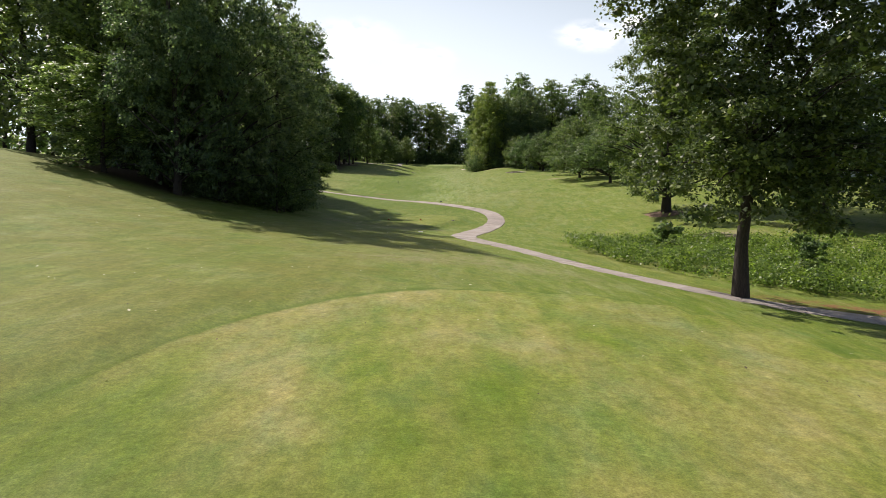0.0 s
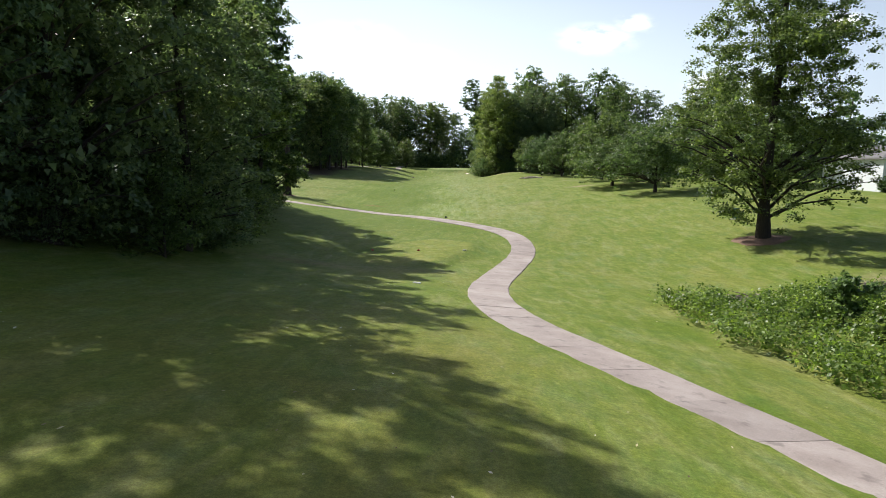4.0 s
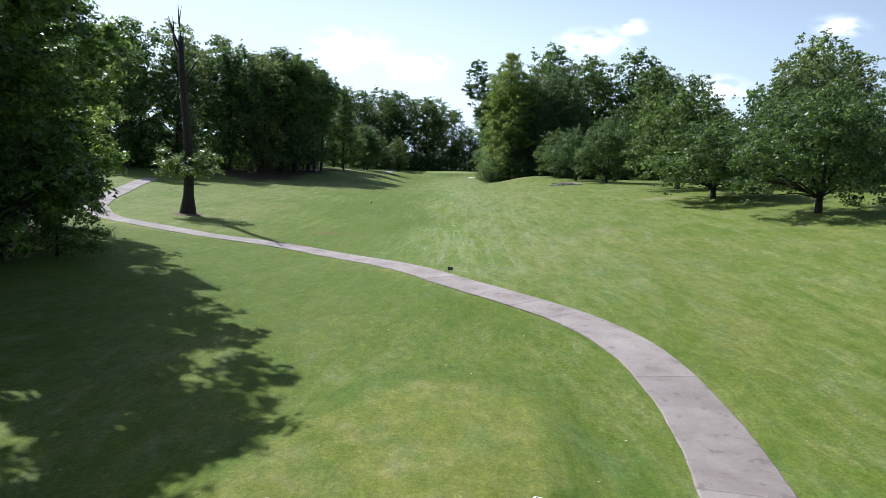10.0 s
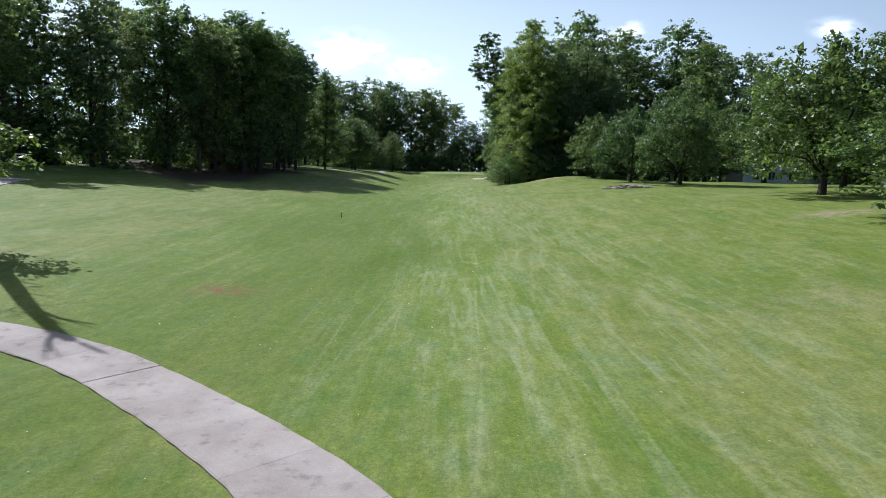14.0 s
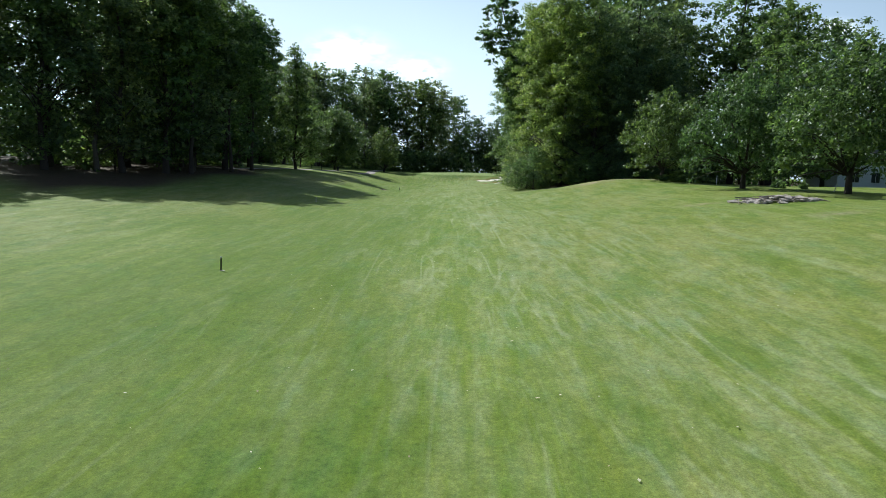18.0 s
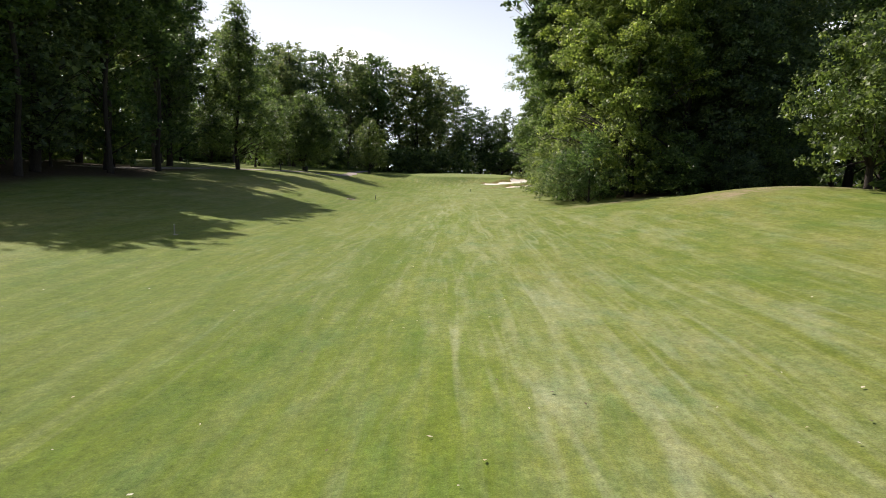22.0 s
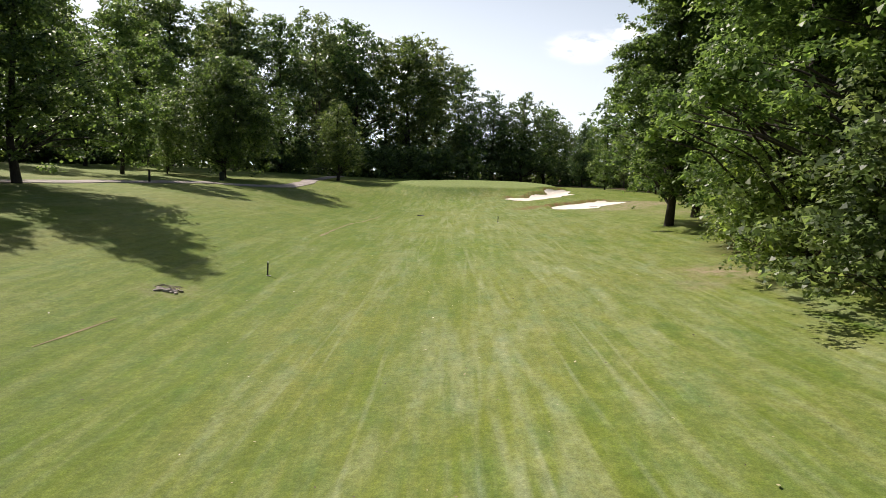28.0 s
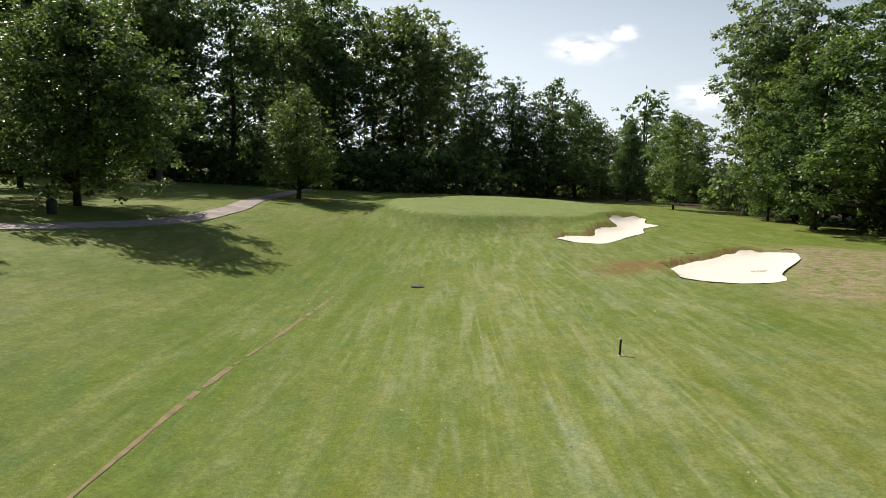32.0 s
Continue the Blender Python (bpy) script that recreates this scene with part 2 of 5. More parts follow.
def leaf_material(name, dark, light, gloss=0.42, thin=0.35):
    m, n, l, b = material(name, gloss)
    g = n.new("ShaderNodeNewGeometry")
    info = n.new("ShaderNodeObjectInfo")
    c = ramped(n, l, g.outputs["Random Per Island"], [(0.0, dark), (0.65, light), (0.90, tuple(min(1, v * 1.25) for v in light)), (1.0, tuple(min(1, v * 1.7) for v in light))])
    # sprays of older and younger leaves, and trees of different kinds
    c = blend(n, l, 1.0, c, ramped(n, l, noise_at(n, l, 0.7, 4.0), [(0.34, (0.70, 0.76, 0.84)), (0.50, grey(1.0)), (0.66, (1.34, 1.24, 1.02))]), "MULTIPLY")
    c = blend(n, l, 1.0, c, ramped(n, l, info.outputs["Random"], [(0.0, (0.78, 0.86, 0.90)), (0.5, grey(1.0)), (1.0, (1.26, 1.14, 0.96))]), "MULTIPLY")
    l.new(c, b.inputs["Base Color"])
    b.inputs["Specular IOR Level"].default_value = 0.40
    t = n.new("ShaderNodeBsdfTranslucent")
    l.new(blend(n, l, 1.0, c, (1.75, 1.85, 1.10), "MULTIPLY"), t.inputs["Color"])
    mix = n.new("ShaderNodeMixShader")
    mix.inputs[0].default_value = thin
    l.new(b.outputs[0], mix.inputs[1])
    l.new(t.outputs[0], mix.inputs[2])
    l.new(mix.outputs[0], n["Material Output"].inputs["Surface"])
    return m


def bark_material(name, dark, light):
    m, n, l, b = material(name, 0.9)
    ridge = noise_at(n, l, 6.0, 6.0, stretch=(3, 3, 0.5), rough=0.7)
    l.new(ramped(n, l, ridge, [(0.3, dark), (0.7, light)]), b.inputs["Base Color"])
    bumped(n, l, b, ridge, 0.8, 0.05)
    return m


def plain_material(name, colour, rough=0.6, metal=0.0, vary=0.12, scale=6.0):
    m, n, l, b = material(name, rough, metal)
    low, high = tuple(v * (1 - vary) for v in colour), tuple(min(1, v * (1 + vary)) for v in colour)
    f = noise_at(n, l, scale, 5.0, rough=0.65)
    l.new(ramped(n, l, f, [(0.3, low), (0.7, high)]), b.inputs["Base Color"])
    bumped(n, l, b, f, 0.15, 0.01)
    return m


TURF = turf_material()
CONCRETE = concrete_material()
LEAF_WOOD = leaf_material("leaf_wood", (0.034, 0.062, 0.022), (0.116, 0.170, 0.064), thin=0.48)
LEAF_OAK = leaf_material("leaf_oak", (0.032, 0.058, 0.020), (0.106, 0.156, 0.056), thin=0.40)
# darker than the oak's: the tee tree's shaded underside is put into the colour
LEAF_DARK = leaf_material("leaf_dark", (0.022, 0.044, 0.014), (0.072, 0.108, 0.038), thin=0.26)
LEAF_BRIGHT = leaf_material("leaf_bright", (0.050, 0.092, 0.024), (0.176, 0.238, 0.086), thin=0.44)
LEAF_DULL = leaf_material("leaf_dull", (0.050, 0.082, 0.038), (0.146, 0.192, 0.098), thin=0.46)
LEAF_WEED = leaf_material("leaf_weed", (0.044, 0.086, 0.016), (0.120, 0.190, 0.042), thin=0.4)
BARK = bark_material("bark", (0.016, 0.012, 0.010), (0.060, 0.047, 0.037))
BARK_PALE = bark_material("bark_pale", (0.045, 0.038, 0.030), (0.16, 0.135, 0.105))

# ---- ground ----
# spot levels of cross sections of the hole: one row of levels along the hole for each distance to the side
STATIONS = [-60, -10, 15, 40, 70, 100, 130, 160, 190, 220, 250, 290, 325, 360, 420]
LEVELS = {
    -60: [3.0, 2.8, 2.4, 2.3, 1.0, -2.0, -2.8, -2.0, -1.0, -0.5, 0.0, 0.2, 0.3, 0.3, 0.5],
    -30: [-0.5, -0.6, -0.7, -0.3, -2.4, -4.7, -5.3, -4.2, -3.5, -2.5, -1.7, -1.6, -1.2, -0.8, -0.5],
    -12: [-2.9, -2.9, -2.8, -3.85, -6.5, -6.6, -6.5, -5.1, -4.7, -4.5, -4.2, -4.3, -1.6, -1.3, -1.5],
    0: [-3.2, -3.2, -3.3, -5.0, -7.2, -6.4, -6.0, -4.4, -3.8, -3.5, -3.7, -3.4, -1.3, -1.2, -1.5],
    12: [-4.8, -4.8, -5.0, -6.2, -7.3, -6.0, -4.0, -2.5, -1.8, -2.3, -2.4, -2.7, -1.9, -1.8, -1.8],
    30: [-6.4, -6.4, -6.5, -6.8, -5.5, -3.4, -2.1, -1.6, -1.5, -1.7, -2.0, -2.2, -2.2, -2.2, -2.2],
    60: [-7.0, -7.0, -6.6, -5.0, -2.2, -0.5, -0.6, -0.8, -1.2, -1.5, -2.0, -2.4, -2.4, -2.4, -2.4],
}


def glide(xs, ys, x):
    """Smooth curve through the levels ys (first axis along xs), at x."""
    slope = np.gradient(ys, xs, axis=0)
    x = np.clip(x, xs[0], xs[-1])
    i = np.clip(np.searchsorted(xs, x, side="right") - 1, 0, len(xs) - 2)
    h = xs[i + 1] - xs[i]
    u = (x - xs[i]) / h
    if ys.ndim == 2:
        k = np.arange(len(x))
        y0, y1, m0, m1 = ys[i, k], ys[i + 1, k], slope[i, k], slope[i + 1, k]
    else:
        y0, y1, m0, m1 = ys[i], ys[i + 1], slope[i], slope[i + 1]
    return (2 * u**3 - 3 * u**2 + 1) * y0 + (u**3 - 2 * u**2 + u) * h * m0 + (3 * u**2 - 2 * u**3) * y1 + (u**3 - u**2) * h * m1


def soft_step(v, a, b):
    u = np.clip((v - a) / (b - a), 0, 1)
    return u * u * (3 - 2 * u)


def oval(x, y, cx, cy, rx, ry, turn=0.0, power=2.0):
    """1 at the rim of an oval, less inside."""
    c, s = math.cos(turn), math.sin(turn)
    u, v = (x - cx) * c + (y - cy) * s, -(x - cx) * s + (y - cy) * c
    return (np.abs(u / rx) ** power + np.abs(v / ry) ** power) ** (1 / power)


def wobble(x, y, f, seed=0.0):
    return np.sin(x * f + seed) * np.cos(y * f * 1.13 + 1.7 * seed) + 0.5 * np.sin(x * f * 2.3 + y * f * 1.9 + 2.1 * seed)


def tee_back(x, y):
    return oval(x, y, 1.6, 0.2, 7.4, 16.2, 0.0, 2.4)


def tee_front(x, y):
    return oval(x, y, -4.3, 75.2, 3.3, 8.2, -0.30, 3.0)


def green(x, y):
    return oval(x, y, -3.0, 319.0, 12.5, 15.5, 0.1) + 0.05 * wobble(x, y, 0.2)


# outlines of the two bunkers
BUNKER_FAR = [(0.7, 297.3), (2.1, 298.3), (3.5, 298.1), (5.0, 301.7), (7.8, 305.2), (7.8, 308.5), (10.0, 310.8), (12.5, 312.3), (11.7, 308.5), (12.3, 307.3), (10.0, 304.2), (8.9, 300.4), (6.2, 296.9), (3.9, 294.0), (2.1, 294.8)]
BUNKER_NEAR = [(4.9, 282.2), (6.4, 283.5), (8.4, 284.8), (10.4, 286.6), (12.8, 287.4), (14.4, 287.1), (13.7, 284.1), (12.5, 282.3), (9.7, 278.5), (8.9, 276.7), (7.5, 276.4), (5.8, 277.4), (4.7, 279.2)]


def inside(x, y, poly):
    hit = np.zeros(x.shape, bool)
    for (ax, ay), (bx, by) in zip(poly, poly[1:] + poly[:1]):
        hit ^= ((ay > y) != (by > y)) & (x < (bx - ax) * (y - ay) / (by - ay + 1e-9) + ax)
    return hit


def near_line(x, y, line):
    best = np.full(x.shape, 1e9)
    for a, b in zip(line[:-1], line[1:]):
        ab = b - a
        u = np.clip(((x - a[0]) * ab[0] + (y - a[1]) * ab[1]) / (ab @ ab), 0, 1)
        best = np.minimum(best, np.hypot(x - a[0] - u * ab[0], y - a[1] - u * ab[1]))
    return best


def outside(x, y, poly):
    """Distance to a closed outline in metres, negative inside; 9 where it is far off."""
    d = np.full(x.shape, 9.0)
    px, py = [p[0] for p in poly], [p[1] for p in poly]
    k = (x > min(px) - 6) & (x < max(px) + 6) & (y > min(py) - 6) & (y < max(py) + 6)
    if k.any():
        far = near_line(x[k], y[k], np.array(poly + poly[:1], float))
        d[k] = np.where(inside(x[k], y[k], poly), -far, far)
    return d


def lip(x, y, poly, d):
    """1 along the far and left banks of a bunker, which stand up over the sand."""
    return soft_step(d - outside(x + 0.5, y - 0.5, poly), 0.25, 0.62) * (d < 6)


def rolling_z(x, y):
    """The ground before its bunkers were dug."""
    x, y = np.atleast_1d(np.asarray(x, float)), np.atleast_1d(np.asarray(y, float))
    cols = np.array([glide(np.array(STATIONS, float), np.array(LEVELS[k], float), y) for k in LEVELS])
    z = glide(np.array(list(LEVELS), float), cols, x)
    t = soft_step(tee_back(x, y), 1.12, 0.98)
    z = z * (1 - t) + t * (-3.15)
    t = soft_step(tee_front(x, y), 1.40, 0.98)
    z = z * (1 - t) + t * (-6.85)
    t = soft_step(green(x, y), 1.35, 0.9)
    z = z * (1 - t) + t * (-1.15 + 0.018 * (y - 319))
    z = z + 0.72 * np.exp(-(((x - 14) / 7.5) ** 2 + ((y - 197) / 7.0) ** 2))
    z = z + 0.10 * wobble(x, y, 0.10, 0.4) + 0.03 * wobble(x, y, 0.37, 2.0)
    return z


def ground_z(x, y):
    x, y = np.atleast_1d(np.asarray(x, float)), np.atleast_1d(np.asarray(y, float))
    z = rolling_z(x, y)
    for poly in (BUNKER_FAR, BUNKER_NEAR):
        d = outside(x, y, poly)
        z = z - 0.14 * soft_step(d, 0.1, -1.2) + 0.10 * np.exp(-(((d - 0.7) / 0.5) ** 2)) * soft_step(d, 0, 0.4)
        z = z + 0.34 * lip(x, y, poly, d) * soft_step(d, 0.0, 0.35) * np.exp(-np.clip((d - 0.5) / 1.1, 0, 9) ** 2)
    return z


def gz(x, y):
    return float(ground_z(x, y)[0])


def at_ground(x, y, sink=0.0):
    return Vector((x, y, gz(x, y) - sink))


def axis(lo, hi, step, far, grow=1.22):
    mid = list(np.arange(lo, hi + 1e-6, step))
    out, d = [], step
    while (out[-1] if out else hi) < far:
        d *= grow
        out.append((out[-1] if out else hi) + d)
    low, d = [], step
    while (low[-1] if low else lo) > -far:
        d *= grow
        low.append((low[-1] if low else lo) - d)
    return np.array(low[::-1] + mid + out)


PATH = [(60, 17), (40, 22), (28, 24.6), (19, 26.4), (13.0, 28.5), (10.05, 30.4), (8.25, 32.0), (6.9, 33.8), (6.05, 35.9), (5.0, 38.0), (3.25, 41.6), (1.55, 46.0), (0.7, 50.5), (0.52, 54.3), (0.92, 60.4),
        (1.8, 65.1), (3.0, 71.0), (4.3, 77.0), (4.85, 80.6), (5.0, 84.3), (4.6, 87.8), (3.0, 91.8), (0.7, 94.9), (-1.55, 97.8), (-2.75, 99.7), (-4.9, 103.4), (-6.5, 105.5), (-9.9, 109.1), (-11.6, 110.6), (-15.25, 113.2), (-19.2, 114.7),
        (-23.2, 115.2), (-26.6, 116.0), (-32.2, 118.2), (-38.2, 125.5), (-42.8, 135.5), (-46.5, 148.0), (-50.0, 162.0)]
PATH_END = [(-46, 228), (-41, 242), (-37.5, 255), (-35.5, 266), (-33.0, 276.5), (-30.0, 285), (-28.2, 293), (-28.0, 301), (-30.0, 315), (-31.0, 335), (-30.0, 366)]


def along(points, step):
    """Evenly spaced points on a smooth line through the given ones."""
    p = np.array(points, float)
    d = np.concatenate([[0], np.cumsum(np.hypot(*np.diff(p, axis=0).T))])
    s = np.arange(0, d[-1], step)
    return np.stack([glide(d, p[:, 0], s), glide(d, p[:, 1], s)], 1)


def mesh_from(name, verts, faces, mats=(), smooth=False):
    me = bpy.data.meshes.new(name)
    me.from_pydata([tuple(v) for v in verts], [], faces)
    for mt in mats:
        me.materials.append(mt)
    if smooth:
        me.polygons.foreach_set("use_smooth", [True] * len(me.polygons))
    me.update()
    return me


def wood_floor(x, y):
    """How far the ground lies under the woods: leaf litter instead of grass."""
    left = soft_step(x, -17.0 - 0.17 * np.clip(y - 52, 0, 60) + 1.2 * wobble(x, y, 0.25), -21.5 - 0.17 * np.clip(y - 52, 0, 60)) * soft_step(y, 42, 47) * soft_step(y, 112, 106) * soft_step(x + 0.4 * (y - 45), -32, -26)
    left_deep = soft_step(x + 3 * wobble(x, y, 0.15), -24, -30) * soft_step(x + 3 * wobble(x, y, 0.15), -64, -54) * soft_step(y, 54, 60) * soft_step(y, 112, 106)
    left2 = soft_step(x + 1.5 * wobble(x, y, 0.2), -34, -39) * soft_step(x + 2 * wobble(x, y, 0.15), -92, -80) * soft_step(y, 172 - 0.9 * (x + 38), 180 - 0.9 * (x + 38)) * soft_step(y, 246, 238)
    right = soft_step(x + 1.0 * wobble(x, y, 0.3), 6, 9) * soft_step(x + 3 * wobble(x, y, 0.15), 34, 27) * soft_step(y, 206, 211) * soft_step(y, 246, 240)
    right2 = soft_step(x, 19, 25) * soft_step(x + 3 * wobble(x, y, 0.15), 66, 56) * soft_step(y, 240, 244) * soft_step(y, 285, 272) + soft_step(x + wobble(x, y, 0.3), 27, 33) * soft_step(y, 270, 290)
    back = soft_step(y - 0.1 * np.abs(x) + wobble(x, y, 0.2), 352, 362)
    return np.clip(np.maximum.reduce([left, left_deep, left2, right, np.clip(right2, 0, 1), back]), 0, 1)


def build_ground():
    xs, ys = axis(-46, 40, 0.8, 3000), axis(-8, 345, 1.0, 3000)
    xs = np.sort(np.concatenate([xs, np.arange(-0.8, 15.3, 0.8) + 0.4]))
    ys = np.sort(np.concatenate([ys, np.arange(274.5, 313, 1.0)]))
    X, Y = np.meshgrid(xs, ys)
    x, y = X.ravel(), Y.ravel()
    z = ground_z(x, y)
    d = np.minimum(near_line(x, y, along(PATH, 1.5)), near_line(x, y, along(PATH_END, 2.0)))
    z = z - 0.09 * soft_step(d, 1.35, 0.6)
    for poly in (BUNKER_FAR, BUNKER_NEAR):
        z = z - 0.4 * soft_step(outside(x, y, poly), 0.05, -0.5)
    nx, ny = len(xs), len(ys)
    i = (np.arange(ny - 1)[:, None] * nx + np.arange(nx - 1)[None, :]).ravel()
    quads = np.stack([i, i + 1, i + nx + 1, i + nx], 1)
    me = bpy.data.meshes.new("ground")
    me.vertices.add(len(x))
    me.vertices.foreach_set("co", np.stack([x, y, z], 1).ravel())
    me.loops.add(quads.size)
    me.loops.foreach_set("vertex_index", quads.ravel())
    me.polygons.add(len(quads))
    me.polygons.foreach_set("loop_start", np.arange(len(quads)) * 4)
    me.update(calc_edges=True)
    me.polygons.foreach_set("use_smooth", np.ones(len(quads), bool))
    me.materials.append(TURF)
    right = np.interp(y, [118, 150, 168, 300], [1.0, -1.8, -3.7, -3.8])
    wob = 0.5 * wobble(x, y, 0.08)
    spots = [(17.2, 287.0, 3.6, 3.0, 0.3, 2.4), (10.0, 273.0, 3.2, 2.2, 0.1, 1.3), (13.6, 279.5, 2.6, 4.4, -0.5, 2.2), (16.5, 282.0, 3.0, 3.4, 0.2, 1.6), (16, 197, 4.5, 2.4, 0.0, 1.0), (10.3, 195.5, 2.4, 1.2, 0.0, 1.1), (20.3, 136.0, 2.0, 0.9, 0.0, 2.6), (20.5, 150, 2.5, 0.8, 0.0, 0.8), (7.0, 207, 4.5, 0.9, 0.1, 0.9), (1.6, 27, 5, 2.5, 0.0, 0.45),
             (10.5, 165.8, 1.3, 0.5, 0.0, 1.0), (13.5, 265, 3.5, 4.5, 0.0, 0.7), (4.0, 234.0, 1.6, 2.0, 0.0, 1.0), (2.2, 231.5, 0.9, 0.7, 0.0, 0.8), (13.8, 156.8, 1.2, 0.5, 0.0, 0.9), (-29.5, 127, 1.6, 1.2, 0.0, 0.9), (-16.5, 231.5, 1.0, 0.6, 0.0, 1.0), (-2, 24, 2.0, 1.0, 0.3, 0.6), (9.5, 118, 5, 2, 0.3, 0.3), (-8, 64, 5, 2.5, 0.2, 0.4), (17, 56, 2, 1.4, 0.0, 1.0), (27, 63, 3.0, 1.6, 0.0, 1.0)]
    clay_spots = [(22, 29.0, 9, 1.6, -0.2, 1.2), (3.2, 283.6, 2.2, 2.6, -0.5, 1.3), (-14.7, 123.5, 1.2, 0.8, 0.0, 1.6), (-12, 62, 3.0, 1.4, 0.5, 0.4)]

    def dabs(places):
        return np.clip(sum(w * np.exp(-oval(x, y, cx, cy, rx, ry, turn) ** 2.5) for cx, cy, rx, ry, turn, w in places), 0, 1)
    masks = {
        "fairway": soft_step(x + wob, -24.0, -22.5) * soft_step(x - right, 0.4, -0.4) * soft_step(y + 0.7 * x, 100, 108) * soft_step(y, 306, 298),
        "tee": np.clip(tee_back(x, y), 0, 3),
        "short": np.maximum.reduce([soft_step(tee_front(x, y), 1.05, 0.97), soft_step(green(x, y), 1.02, 0.98)]),
        "putting": soft_step(green(x, y), 1.03, 0.99),
        "slope": soft_step(y, 52, 40) * soft_step(x, 3.0, -2.0) * soft_step(tee_back(x, y), 1.0, 1.06),
        "collar": np.maximum.reduce([0.45 * np.exp(-(((tee_front(x, y) - 1.16) / 0.12) ** 2)), 0.7 * np.exp(-(((green(x, y) - 1.08) / 0.06) ** 2))]),
        "litter": wood_floor(x, y),
        "mown": soft_step(y, 84, 112) * soft_step(y, 306, 296) * np.clip(1.25 - np.abs(x + 4) / 14, 0.16, 1) * soft_step(d, 1.0, 3.0),
        "lush": np.maximum(soft_step(x + 1.5 * wobble(x, y, 0.12), -4.0, -9.0) * soft_step(x + 2.0 * wobble(x, y, 0.16, 1.0), -25.0, -14.0) * soft_step(y, 104, 116), soft_step(x - np.interp(y, [60, 77, 84, 92, 98, 105, 110, 114.5], [0.9, 4.3, 5.0, 3.0, -1.5, -6.5, -11.0, -19.0]), -0.9, -2.6) * (0.35 * soft_step(y, 66, 76) + 0.65 * soft_step(y, 86, 94)) * soft_step(y, 115, 112)) * (1 - 0.75 * soft_step(y, 165, 205)) * soft_step(x, -60, -50),
        "bare": dabs(spots),
        # bare earth spots, plus brown soil and painted shade along the bunker banks
        "clay_and_lip_shade": np.clip(dabs(clay_spots) + sum(0.9 * lip(x, y, p, outside(x, y, p)) * np.exp(-((outside(x, y, p) - 0.15) / 0.35) ** 2) for p in (BUNKER_FAR, BUNKER_NEAR)), 0, 1),
    }
    for key, v in masks.items():
        at = me.attributes.new(key, "FLOAT", "POINT")
        at.data.foreach_set("value", np.asarray(v, np.float32))
    ob = new("ground", me)
    return tagged(ob, "mown green golf turf with dry patches, sand bunkers and leaf litter under the trees", "ground", kind="structure")


ground = build_ground()


def part(name, bm, mat, parent, label=""):
    me = bpy.data.meshes.new(name)
    bm.to_mesh(me)
    bm.free()
    me.materials.append(mat)
    ob = new(name, me)
    ob.parent = parent
    if label:
        ob["label"] = label
    return ob


def holder(name, label, category, group="", place=(0, 0, 0)):
    ob = new(name)
    ob.empty_display_size = 0.3
    ob.location = place
    return tagged(ob, label, category, group)


# ---- trees ----
def tube(verts, faces, pts, radii, sides=8):
    """Adds a tapering tube through pts to the lists."""
    pts = [Vector(p) for p in pts]
    first = len(verts)
    for k, p in enumerate(pts):
        way = (pts[min(k + 1, len(pts) - 1)] - pts[max(k - 1, 0)]).normalized()
        a = way.orthogonal().normalized() if abs(way.z) < 0.9 else Vector((1, 0, 0)).cross(way).normalized()
        b = way.cross(a)
        for s in range(sides):
            w = math.tau * s / sides
            verts.append(p + (a * math.cos(w) + b * math.sin(w)) * radii[k])
    for k in range(len(pts) - 1):
        for s in range(sides):
            i, j = first + k * sides + s, first + k * sides + (s + 1) % sides
            faces.append((i, j, j + sides, i + sides))
    faces.append(tuple(first + (len(pts) - 1) * sides + s for s in range(sides)))


